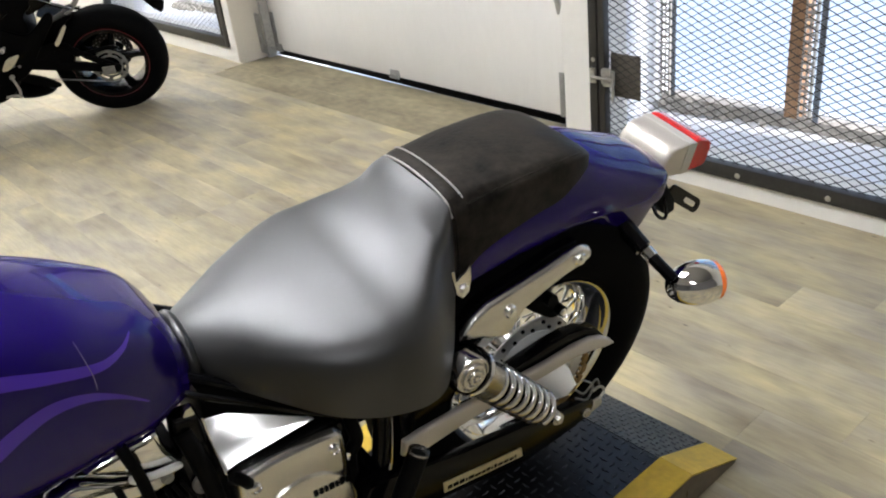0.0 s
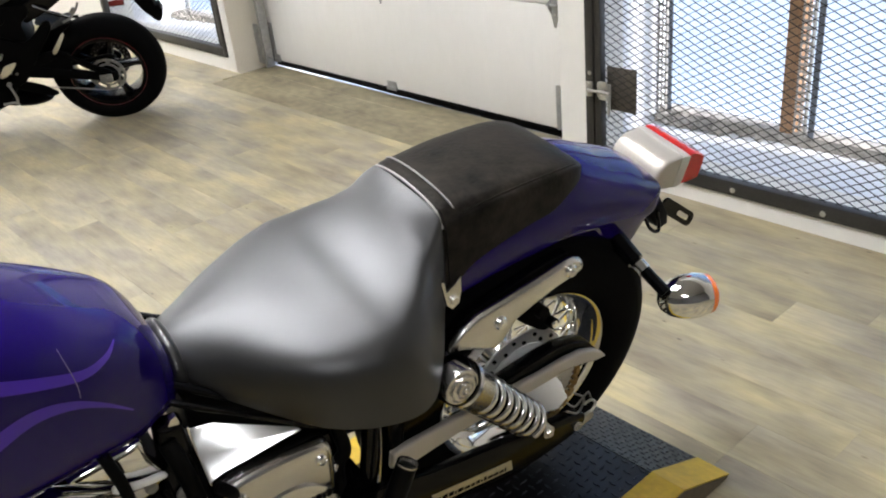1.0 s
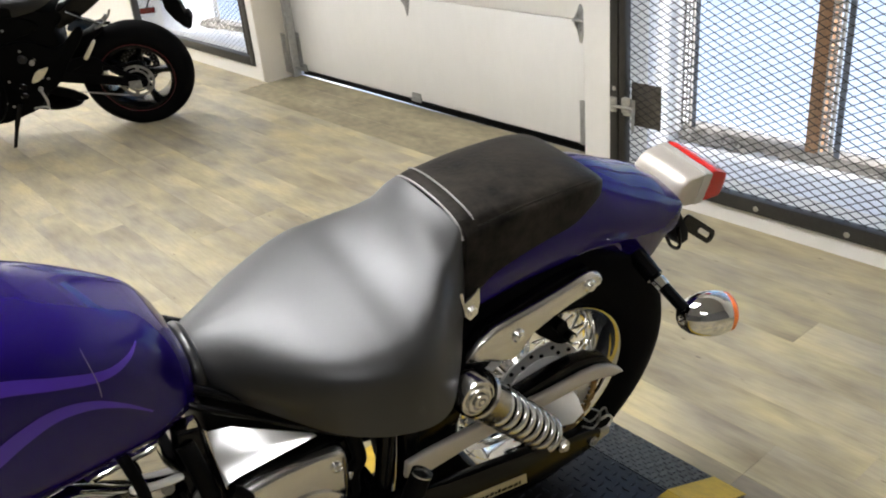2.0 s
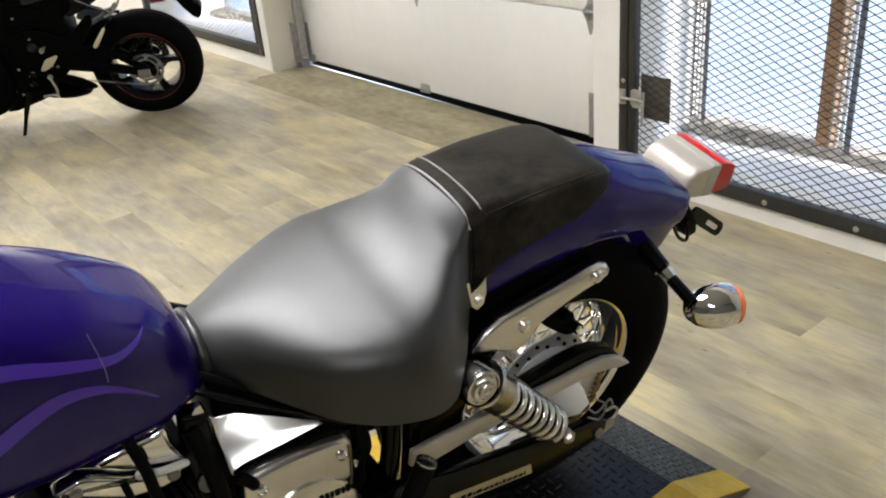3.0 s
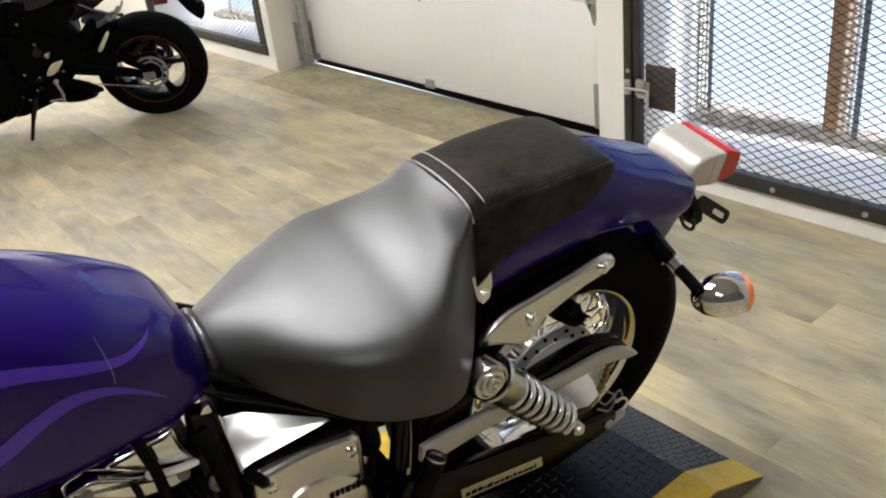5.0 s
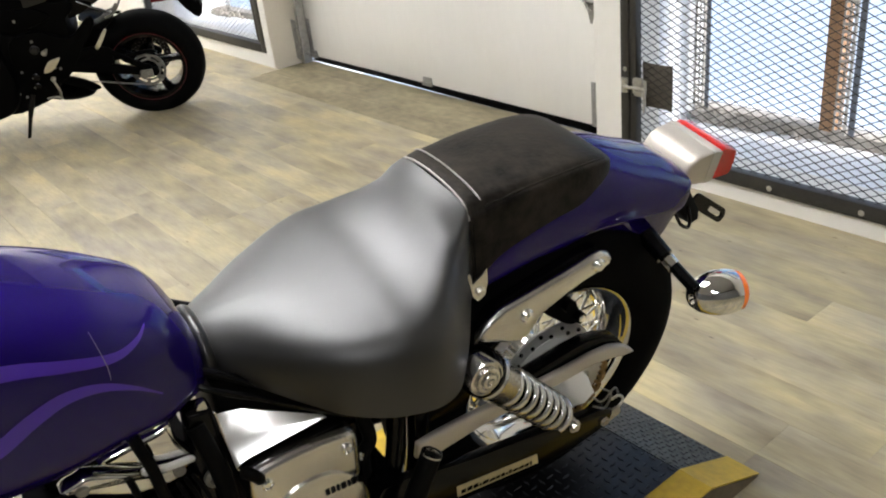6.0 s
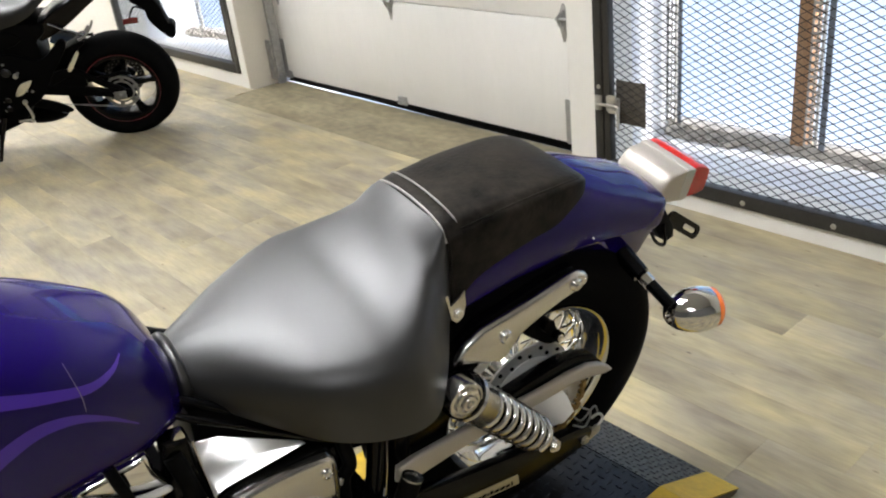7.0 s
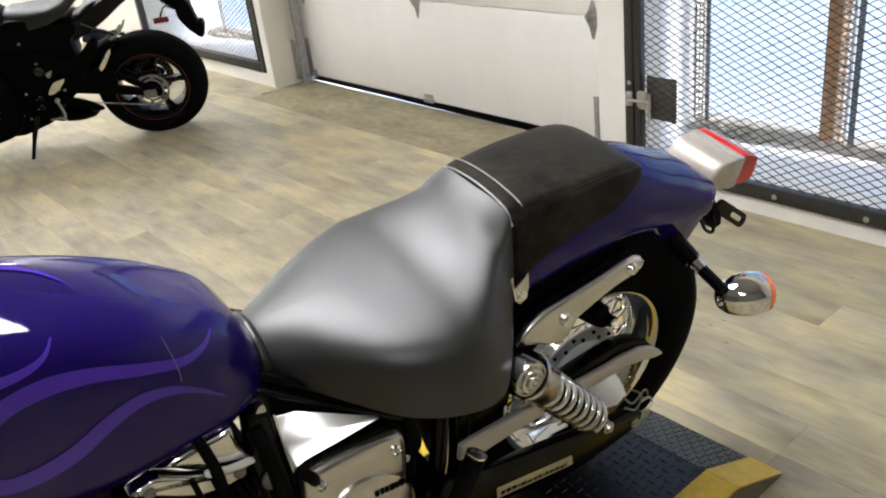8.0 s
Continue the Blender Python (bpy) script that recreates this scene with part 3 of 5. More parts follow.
def platform():
    X0, X1, XR, Y0, Y1, Z = -1.35, 1.283, 1.473, 0.832, 1.55, 0.088
    p = thing("lift_platform", pose(1.0, 1.155, 0), "low black tread-plate motorcycle lift with yellow painted edges on the floor", "lift platform")
    o = Vector((1.0, 1.155, 0))
    bm = B()
    box(bm, Vector((X0, Y0 + 0.004, 0.02)) - o, Vector((X1, Y1 - 0.004, Z - 0.004)) - o, 0.003)
    part("deck", bm, PLATE, p)
    bm = B()
    slab(bm, [(X1 - 1.0 + 0.001, 0.001), (XR - 1.0, 0.001), (XR - 1.0, 0.004), (X1 - 1.0 + 0.001, Z - 0.004)], Y0 + 0.004 - o.y, Y1 - 0.004 - o.y)
    part("ramp", bm, PLATE, p)
    slope = Vector((XR - X1, 0, -(Z - 0.008))).normalized()
    nn = Vector((-slope.z, 0, slope.x))
    bm = B()
    tread_plate(bm, Vector((0.22, Y0 + 0.092, Z - 0.004)) - o, Vector((1, 0, 0)), Vector((0, 1, 0)), 41, 20, Vector((0, 0, 1)))
    tagged(part("deck_tread", bm, TREADGLINT, p, smooth=0), kind="stuff")
    bm = B()
    tread_plate(bm, Vector((X1, Y0 + 0.091, Z - 0.004)) - o, slope, Vector((0, 1, 0)), 10, 26, nn, 0.0203, 0.8)
    tagged(part("ramp_tread", bm, TREADGLINT, p, smooth=0), kind="stuff")
    # painted edge bands
    for ya, yb in ((Y0, Y0 + 0.088), (Y1 - 0.088, Y1)):
        bm = B()
        box(bm, Vector((X0, ya, Z - 0.0035)) - o, Vector((X1, yb, Z + 0.0005)) - o, 0.0008, 1)
        e = part("edge_band", bm, YELLOW, p, "chipped yellow painted band")
        bm = B()
        slab(bm, [(X1 - 1.0, Z - 0.0035), (X1 - 1.0, Z + 0.0005), (XR - 1.0, 0.0075), (XR - 1.0, 0.0045)], ya - o.y, yb - o.y)
        part("ramp_band", bm, YELLOW, p, "chipped yellow painted band")
    # side skirts
    for yy, s in ((Y0, -1), (Y1, 1)):
        bm = B()
        slab(bm, [(X0 - 1.0, 0.001), (XR - 1.0 - 0.004, 0.001), (X1 - 1.0, Z - 0.006), (X0 - 1.0, Z - 0.006)], yy - o.y, yy - o.y + 0.0038 * -s)
        part("side_skirt", bm, SKIRT, p, "dusty tread-plate side")
    bm = B()
    tread_plate(bm, Vector((0.6, Y0, 0.004)) - o, Vector((1, 0, 0)), Vector((0, 0, 1)), 26, 2, Vector((0, -1, 0)))
    tagged(part("skirt_tread", bm, SKIRT, p, smooth=0), kind="stuff")


platform()

# ---------------------------------------------------------------- the purple cruiser
# Its own axes: x to the rear from the rear axle, y to its right, z up from where the rear tyre stands.
BIKE = Matrix.Translation((1.053, 1.155, 0.12)) @ pose(0, 0, 0, 0, 0, -6.5) @ pose(0, 0, 0, 6.0)
bike = thing("motorcycle", BIKE, "purple cruiser motorcycle with black seats and chrome trim on a lift", "motorcycle")
AXLE = (-0.007, 0.003, 0.321)
AU, AW = AXLE[0], AXLE[2]
LEAN = Matrix.Translation(AXLE) @ pose(0, 0, 0, 0, 0, -1.7) @ pose(0, 0, 0, 7.2) @ Matrix.Translation(-Vector(AXLE))


def leaned(bm):
    """Leans what turns with the rear wheel to the side stand's side."""
    bmesh.ops.transform(bm, matrix=LEAN, verts=bm.verts[:])
    return bm


def wheel():
    bm = B()
    prof = [(-0.0665, 0.2065), (-0.068, 0.213), (-0.062, 0.216), (-0.058, 0.210), (-0.056, 0.196), (-0.040, 0.186), (-0.020, 0.176), (0.020, 0.176), (0.040, 0.186),
            (0.056, 0.196), (0.058, 0.210), (0.062, 0.216), (0.068, 0.213), (0.0665, 0.2065), (0.060, 0.200), (0.046, 0.188), (0.022, 0.168), (-0.022, 0.168), (-0.046, 0.188), (-0.060, 0.200)]
    lathe(bm, prof, AXLE, 'y', 72, close=True)
    w = part("rear_wheel", leaned(bm), CHROME, bike, "chrome spoked rim", 50)
    bm = B()
    half = [(0.055, 0.207), (0.068, 0.221), (0.074, 0.246), (0.077, 0.276), (0.074, 0.308), (0.065, 0.332), (0.047, 0.347), (0.022, 0.355), (0.0, 0.357)]
    prof = [(-a, r) for a, r in half] + [(a, r) for a, r in half[-2::-1]]
    lathe(bm, prof, AXLE, 'y', 96)
    part("tyre", leaned(bm), TYRE, w, "black rubber tyre", 60)
    bm = B()
    lathe(bm, [(-0.085, 0.0), (-0.085, 0.030), (-0.062, 0.034), (-0.042, 0.034), (-0.040, 0.062), (-0.034, 0.062), (-0.030, 0.036), (0.044, 0.036), (0.050, 0.058), (0.058, 0.058), (0.065, 0.03), (0.09, 0.03), (0.09, 0)], AXLE, 'y', 40)
    part("hub", leaned(bm), SATIN, w)
    n = 40
    for k in range(n):
        a = 2 * math.pi * k / n
        s = -1 if k % 2 else 1
        b = a + (0.32 if (k // 2) % 2 else -0.32)
        bm = B()
        p = (AU + 0.058 * math.cos(b), s * 0.036, AW + 0.058 * math.sin(b))
        q = (AU + 0.172 * math.cos(a), s * 0.012, AW + 0.172 * math.sin(a))
        rod(bm, p, q, 0.0029, seg=6)
        rod(bm, Vector(q) - (Vector(q) - Vector(p)).normalized() * 0.02, q, 0.0036, seg=6)
        part("spoke", leaned(bm), CHROME, w)
    # drilled brake disc, with its carrier
    bm = B()
    lathe(bm, [(-0.0505, 0.078), (-0.0505, 0.114), (-0.0455, 0.114), (-0.0455, 0.078)], AXLE, 'y', 72, close=True)
    d = part("brake_disc", leaned(bm), SILVER, w, "drilled steel brake disc", 40)
    # black plugs paint in the dark of the holes
    bm = B()
    for k in range(24):
        a = 2 * math.pi * k / 24
        r = 0.104 if k % 2 else 0.090
        rod(bm, (AU + r * math.cos(a), -0.0512, AW + r * math.sin(a)), (AU + r * math.cos(a), -0.0448, AW + r * math.sin(a)), 0.0045, seg=10)
    tagged(part("hole_plug", leaned(bm), BLACKP, d), kind="stuff")
    bm = B()
    lathe(bm, [(-0.066, 0.0), (-0.066, 0.045), (-0.054, 0.060), (-0.052, 0.080), (-0.046, 0.080), (-0.045, 0.05), (-0.045, 0.0)], AXLE, 'y', 48)
    part("disc_carrier", leaned(bm), BRIGHT, w)
    # sprocket with teeth
    bm = B()
    out = []
    for k in range(82):
        a = 2 * math.pi * k / 82
        r = 0.101 if k % 2 else 0.094
        out.append((AU + r * math.cos(a), AW + r * math.sin(a)))
    slab(bm, out, -0.104, -0.098)
    part("sprocket", leaned(bm), SILVER, w, "dull steel sprocket", 20)
    bm = B()
    for k in range(5):
        a = 2 * math.pi * k / 5
        bolt(bm, (AU + 0.055 * math.cos(a), -0.104, AW + 0.055 * math.sin(a)), 0.008)
    tagged(part("sprocket_bolt", leaned(bm), LATCH, w), kind="stuff")


wheel()


def arc_outline(pts, n=6):
    """Smooth closed outline through x, z points."""
    out, k = [], len(pts)
    for i in range(k):
        p0, p1, p2, p3 = (Vector(pts[(i + j - 1) % k]) for j in range(4))
        for s in range(n):
            t = s / n
            out.append(0.5 * ((2 * p1) + (p2 - p0) * t + (2 * p0 - 5 * p1 + 4 * p2 - p3) * t * t + (3 * p1 - p0 - 3 * p2 + p3) * t ** 3))
    return [(p.x, p.y) for p in out]


def drive():
    # chain: side plates and rollers round the sprocket and along both runs
    bm = B()
    R = 0.1
    path = []
    for k in range(6, 25):
        a = math.pi / 2 - math.pi * k / 24
        path.append((AU + R * math.cos(a), AW + R * math.sin(a)))
    x = -0.005
    while x > -0.06:
        path.append((x, 0.227 - 0.12 * x))
        x -= 0.0127
    for i in range(len(path) - 1):
        (xa, za), (xb, zb) = path[i], path[i + 1]
        d = Vector((xb - xa, 0, zb - za))
        if d.length < 0.002:
            continue
        ang = math.degrees(math.atan2(d.z, d.x))
        c = Vector(((xa + xb) / 2, 0, (za + zb) / 2))
        m = Matrix.Translation(c) @ pose(0, 0, 0, 0, -ang, 0)
        for off in ((-0.113, -0.110) if i % 2 else (-0.1165, -0.1135)), ((-0.092, -0.089) if i % 2 else (-0.0885, -0.0855)):
            slab(bm, [(-0.0088, -0.003), (-0.006, -0.0058), (-0.003, -0.005), (0.003, -0.005), (0.006, -0.0058), (0.0088, -0.003), (0.0088, 0.003), (0.006, 0.0058), (0.003, 0.005), (-0.003, 0.005), (-0.006, 0.0058), (-0.0088, 0.003)],
                 off[0], off[1], 0, m)
        rod(bm, (xa, -0.117, za), (xa, -0.085, za), 0.0038, seg=8)
    tagged(part("chain", bm, CHAIN, bike, "rusty gold drive chain", 25), kind="stuff")
    # swing arm, both legs and the cross tube
    for s, nm in ((-1, "swing_arm"), (1, "swing_arm")):
        bm = B()
        slab(bm, arc_outline([(-0.46, 0.330), (-0.30, 0.296), (-0.155, 0.270), (-0.02, 0.246), (0.05, 0.236), (0.086, 0.222), (0.09, 0.20), (0.06, 0.178), (-0.05, 0.165), (-0.15, 0.174), (-0.30, 0.196), (-0.46, 0.235)], 3), s * 0.137 - 0.012, s * 0.137 + 0.012, 0.006)
        part(nm, bm, BLACKM, bike, "gloss black swing arm")
    bm = B()
    rod(bm, (-0.445, -0.13, 0.315), (-0.445, 0.13, 0.315), 0.03, seg=20)
    part("pivot_tube", bm, BLACKM, bike)
    for s in (1,):
        bm = B()
        slab(bm, arc_outline([(-0.005, 0.24), (0.050, 0.226), (0.050, 0.30), (0.044, 0.332), (0.018, 0.344), (-0.006, 0.334), (-0.014, 0.30)], 4), s * 0.141 - 0.005, s * 0.141 + 0.004, 0.003)
        part("axle_plate", bm, BLACKM, bike, "gloss black axle plate")
    # axle end, nut, adjuster and the stand hook behind it
    bm = B()
    rod(bm, (AU, -0.120, AW), (AU, 0.165, AW), 0.010, seg=16)
    bolt(bm, (AU, -0.120, AW), 0.013, (0, -1, 0), 0.012)
    bolt(bm, (AU, 0.147, AW), 0.016, (0, 1, 0), 0.014)
    part("axle", bm, SPROCK, bike, "dull steel axle and nut")
    bm = B()
    tube(bm, [(0.05, -0.150, 0.30), (0.075, -0.155, 0.275), (0.06, -0.155, 0.245), (0.03, -0.152, 0.262)], 0.0022, 8)
    tube(bm, [(0.03, -0.150, 0.285), (0.05, -0.156, 0.268), (0.085, -0.154, 0.285), (0.10, -0.150, 0.262)], 0.0022, 8)
    part("chain_adjuster", bm, SPROCK, bike, "steel chain adjuster and wires")
    bm = B()
    slab(bm, chamfer_z(0.055, 0.115, 0.188, 0.212, 0.010), -0.148, -0.142, 0.001, Matrix.Translation((0.085, 0, 0.2)) @ pose(0, 0, 0, 0, -12, 0) @ Matrix.Translation((-0.085, 0, -0.2)))
    bolt(bm, (0.068, -0.148, 0.197), 0.008)
    tube(bm, [(0.10, -0.145, 0.205), (0.125, -0.142, 0.222), (0.115, -0.139, 0.238), (0.095, -0.137, 0.235)], 0.003, 8)
    part("cable_bracket", bm, LATCH, bike, "worn steel bracket behind the chain")
    bm = B()
    slab(bm, [(-0.309, 0.242), (-0.115, 0.212), (-0.112, 0.186), (-0.308, 0.214)], -0.1512, -0.1492, 0.0005)
    st = part("sticker", bm, mat("pale_gold_sticker", (0.50, 0.44, 0.26), 0.35, 0.3, var=0.15), bike, "pale gold sticker with dark print")
    bm = B()
    xx = -0.300
    random.seed(5)
    while xx < -0.130:
        wd = random.uniform(0.004, 0.014)
        z0 = 0.2185 - (xx + 0.30) * 0.150
        box(bm, (xx, -0.1520, z0), (xx + wd, -0.1513, z0 + random.uniform(0.006, 0.010)))
        xx += wd + 0.003
    tagged(part("print", bm, BLACKP, st), kind="stuff")
    # chrome upper guard with a bright leg, and its black back
    bm = B()
    slab(bm, [(-0.384, 0.352), (-0.379, 0.384), (-0.342, 0.389), (-0.242, 0.391), (-0.137, 0.388), (-0.039, 0.388), (0.033, 0.392), (0.079, 0.389), (0.112, 0.376), (0.138, 0.356), (0.149, 0.342), (0.122, 0.343), (0.090, 0.352), (0.066, 0.356), (0.035, 0.360), (-0.05, 0.356), (-0.137, 0.353), (-0.24, 0.350), (-0.330, 0.340)],
         -0.142, -0.126, 0.006, seg=3)
    part("chain_guard", bm, SOFTCH, bike, "polished chain guard")
    bm = B()
    slab(bm, [(-0.085, 0.352), (-0.030, 0.354), (0.018, 0.358), (0.028, 0.328), (0.027, 0.294), (-0.005, 0.284), (-0.030, 0.289), (-0.055, 0.325)], -0.134, -0.128, 0.002, Matrix.Translation((-0.02, -0.130, 0.33)) @ pose(0, 0, 0, -42) @ Matrix.Translation((0.02, 0.130, -0.33)))
    part("guard_leg", bm, COVER, bike, "bright plate under the chain guard")
    bm = B()
    slab(bm, [(-0.19, 0.374), (-0.14, 0.394), (-0.074, 0.403), (-0.015, 0.410), (0.034, 0.412), (0.07, 0.405), (0.110, 0.388), (0.132, 0.360), (0.11, 0.354), (0.05, 0.370), (-0.10, 0.368)], -0.1245, -0.090, 0.005)
    part("guard_back", bm, BLACKM, bike, "gloss black inner chain guard")
    # caliper
    bm = B()
    slab(bm, arc_outline([(-0.040, 0.490), (0.005, 0.508), (0.038, 0.478), (0.056, 0.432), (0.028, 0.428), (-0.005, 0.452)], 4), -0.080, -0.036, 0.006)
    rod(bm, (0.012, -0.095, 0.488), (0.012, -0.07, 0.488), 0.014, seg=16)
    rod(bm, (0.041, -0.094, 0.448), (0.041, -0.07, 0.448), 0.012, seg=16)
    cp = part("brake_caliper", bm, BLACKP, bike, "black brake caliper")
    bm = B()
    bolt(bm, (0.041, -0.094, 0.448), 0.006)
    part("caliper_bolt", bm, CHROME, cp)
    bm = B()
    slab(bm, arc_outline([(-0.20, 0.470), (-0.15, 0.500), (-0.10, 0.490), (-0.095, 0.455), (-0.13, 0.425), (-0.18, 0.42)], 4), -0.062, -0.054, 0.002)
    part("caliper_arm", bm, BRIGHT, bike, "polished caliper arm")


drive()


def shock():
    a, b = Vector((-0.283, -0.186, 0.546)), Vector((-0.043, -0.158, 0.268))
    d = (b - a).normalized()
    m = Matrix.Translation(a) @ d.to_track_quat('Z', 'Y').to_matrix().to_4x4()
    L = (b - a).length

    def put(bm):
        bmesh.ops.transform(bm, matrix=m, verts=bm.verts[:])
        return bm
    bm = B()
    lathe(bm, [(0.036, 0.0), (0.036, 0.043), (0.041, 0.0455), (0.047, 0.043), (0.092, 0.041), (0.098, 0.038), (0.104, 0.0)], (0, 0, 0), 'z', 40)
    s = part("shock_absorber", put(bm), SATIN, bike, "chrome rear shock absorber")
    bm = B()
    lathe(bm, [(0.09, 0.0), (0.09, 0.021), (L - 0.05, 0.021), (L - 0.05, 0.0)], (0, 0, 0), 'z', 28)
    part("damper_body", put(bm), BLACKM, s)
    # the spring, close wound and chrome
    bm = B()
    turns, n = 7.6, 200
    loops, r, R = [], 0.0066, 0.0335
    for i in range(n + 1):
        t = i / n
        an = 2 * math.pi * turns * t
        c = Vector((R * math.cos(an), R * math.sin(an), 0.092 + (L - 0.150) * t))
        tang = Vector((-math.sin(an), math.cos(an), (L - 0.150) / (2 * math.pi * turns * R))).normalized()
        rad = Vector((math.cos(an), math.sin(an), 0))
        bi = tang.cross(rad)
        loops.append([c + r * (math.cos(q) * rad + math.sin(q) * bi * 1.15) for q in [2 * math.pi * k / 8 for k in range(8)]])
    rings(bm, loops)
    part("spring", put(bm), SATIN, s, "chrome coil spring", 60)
    bm = B()
    lathe(bm, [(L - 0.068, 0.0), (L - 0.068, 0.034), (L - 0.060, 0.034), (L - 0.050, 0.026), (L - 0.030, 0.017), (L + 0.002, 0.015), (L + 0.010, 0.0)], (0, 0, 0), 'z', 32)
    part("lower_mount", put(bm), SATIN, s)
    bm = B()
    rod(bm, b + Vector((0, -0.022, 0)), b + Vector((0, 0.02, 0)), 0.014, seg=20)
    bolt(bm, b + Vector((0, -0.022, 0)), 0.008)
    part("lower_eye", bm, SATIN, s)
    # the round cap over the upper bolt
    bm = B()
    lathe(bm, [(0.03, 0.0), (0.03, 0.030), (-0.002, 0.034), (-0.008, 0.0325), (-0.009, 0.029), (-0.004, 0.027), (-0.004, 0.0245), (-0.013, 0.023), (-0.014, 0.0185), (-0.009, 0.0175), (-0.009, 0.0145), (-0.017, 0.013), (-0.018, 0.0085), (-0.013, 0.0075), (-0.013, 0.0055), (-0.019, 0.004), (-0.019, 0.0)], a + Vector((0, -0.030, 0)), 'y', 48)
    part("upper_cap", bm, SATIN, s, "stepped chrome cap", 30)
    bm = B()
    for z0, r0 in ((0.027, 0.0440), (0.016, 0.0425), (0.005, 0.040)):
        lathe(bm, [(z0, 0.034), (z0, r0), (z0 + 0.007, r0), (z0 + 0.007, 0.034)], (0, 0, 0), 'z', 40, close=True)
    part("preload_ring", put(bm), BLACKM, s, "black preload rings")


shock()


def strut():
    bm = B()
    slab(bm, [(-0.254, 0.556), (-0.250, 0.568), (-0.225, 0.590), (-0.190, 0.605), (-0.12, 0.614), (-0.056, 0.623), (0.005, 0.634), (0.032, 0.636), (0.048, 0.630), (0.058, 0.617), (0.055, 0.601), (0.030, 0.593), (-0.012, 0.586), (-0.054, 0.574), (-0.107, 0.556), (-0.135, 0.524), (-0.155, 0.516), (-0.183, 0.526), (-0.215, 0.543)],
         -0.152, -0.132, 0.009, seg=3)
    s = part("fender_strut", bm, SATIN, bike, "polished fender strut")
    for c in ((0.022, -0.152, 0.613), (-0.144, -0.152, 0.572)):
        bm = B()
        lathe(bm, [(0.0, 0.0135), (-0.003, 0.0135), (-0.007, 0.010), (-0.0085, 0.0)], c, 'y', 24)
        rod(bm, (c[0], c[1] - 0.0105, c[2]), (c[0], c[1] - 0.006, c[2]), 0.006, seg=6)
        part("strut_bolt", bm, CHROME, s)
    bm = B()
    slab(bm, [(-0.27, 0.535), (-0.20, 0.60), (-0.02, 0.635), (0.035, 0.638), (0.04, 0.605), (-0.05, 0.57), (-0.15, 0.53), (-0.24, 0.51)], -0.130, -0.106, 0.004)
    part("fender_rail", bm, BLACKM, bike, "gloss black fender rail")


strut()

# ------------------------------------------------ fender, lamp, plate bracket
FEND = [(-0.26, 0.110, 0.735, 0.640), (-0.18, 0.114, 0.770, 0.653), (-0.10, 0.115, 0.790, 0.663), (-0.03, 0.115, 0.799, 0.664), (0.05, 0.114, 0.801, 0.668), (0.11, 0.113, 0.791, 0.660), (0.16, 0.111, 0.773, 0.652),
        (0.206, 0.109, 0.752, 0.644), (0.253, 0.106, 0.733, 0.633), (0.285, 0.102, 0.718, 0.626), (0.307, 0.097, 0.704, 0.634), (0.320, 0.090, 0.690, 0.652)]
# height of the tucked-in lower lip
LIP = [(-0.26, 0.625), (0.04, 0.650), (0.11, 0.632), (0.17, 0.600), (0.235, 0.563), (0.275, 0.588), (0.307, 0.622), (0.320, 0.648)]


def fender_row(u):
    """A flat-topped arch with upright sides, and a lip turned in below the side's crease."""
    b, zt, zb = (lerp(FEND, u, k) for k in (1, 2, 3))
    lip = min(lerp(LIP, u, 1), zb - 0.004)
    h = zt - zb
    half = [(0.80, lip), (0.975, zb - 0.003), (1.0, zb + 0.004), (1.0, zb + 0.30 * h)] + [(math.cos(a), zb + (0.30 + 0.70 * math.sin(a)) * h) for a in [radians(9 * k) for k in range(1, 11)]]
    left = [(-f, z) for f, z in half]
    ring = [(f, z) for f, z in half] + left[::-1][1:]
    return [Vector((u, -0.004 + b * f, z + 0.07 * b * f)) for f, z in ring]


def dome(u, b, zt, zb, p, q, n=24):
    """Half of a rounded box section, from its right lower edge over the top to the left one."""
    out = []
    for k in range(n + 1):
        a = math.pi * k / n
        c, s = math.cos(a), math.sin(a)
        out.append(Vector((u, b * math.copysign(abs(c) ** p, c), zb + (zt - zb) * abs(s) ** q)))
    return out


def shell(bm, rows, thick):
    """An open sheet of rows with a thickness towards the inside."""
    outer = [[bm.verts.new(p) for p in r] for r in rows]
    inner = []
    for r in rows:
        cz = sum(p.z for p in r) / len(r) - 0.03
        inner.append([bm.verts.new(p + (Vector((p.x, 0, cz)) - p).normalized() * thick) for p in r])
    n, k = len(rows), len(rows[0])
    for i in range(n - 1):
        for j in range(k - 1):
            bm.faces.new((outer[i][j], outer[i][j + 1], outer[i + 1][j + 1], outer[i + 1][j]))
            bm.faces.new((inner[i][j], inner[i + 1][j], inner[i + 1][j + 1], inner[i][j + 1]))
        for j in (0, k - 1):
            bm.faces.new((outer[i][j], outer[i + 1][j], inner[i + 1][j], inner[i][j]))
    for i in (0, n - 1):
        for j in range(k - 1):
            bm.faces.new((outer[i][j], outer[i][j + 1], inner[i][j + 1], inner[i][j]))


bm = B()
US = [-0.26 + 0.58 * k / 48 for k in range(49)]
shell(bm, [fender_row(u) for u in US], 0.003)
fender = part("rear_fender", bm, PURPLE, bike, "purple painted rear fender", 60)
bm = B()
lathe(bm, [(-0.086, 0.360), (-0.086, 0.366), (-0.080, 0.371), (0.080, 0.371), (0.086, 0.366), (0.086, 0.360)], AXLE, 'y', 40, a0=radians(62), a1=radians(160))
part("inner_fender", bm, BLACKP, bike, "matt black inner fender", 40)


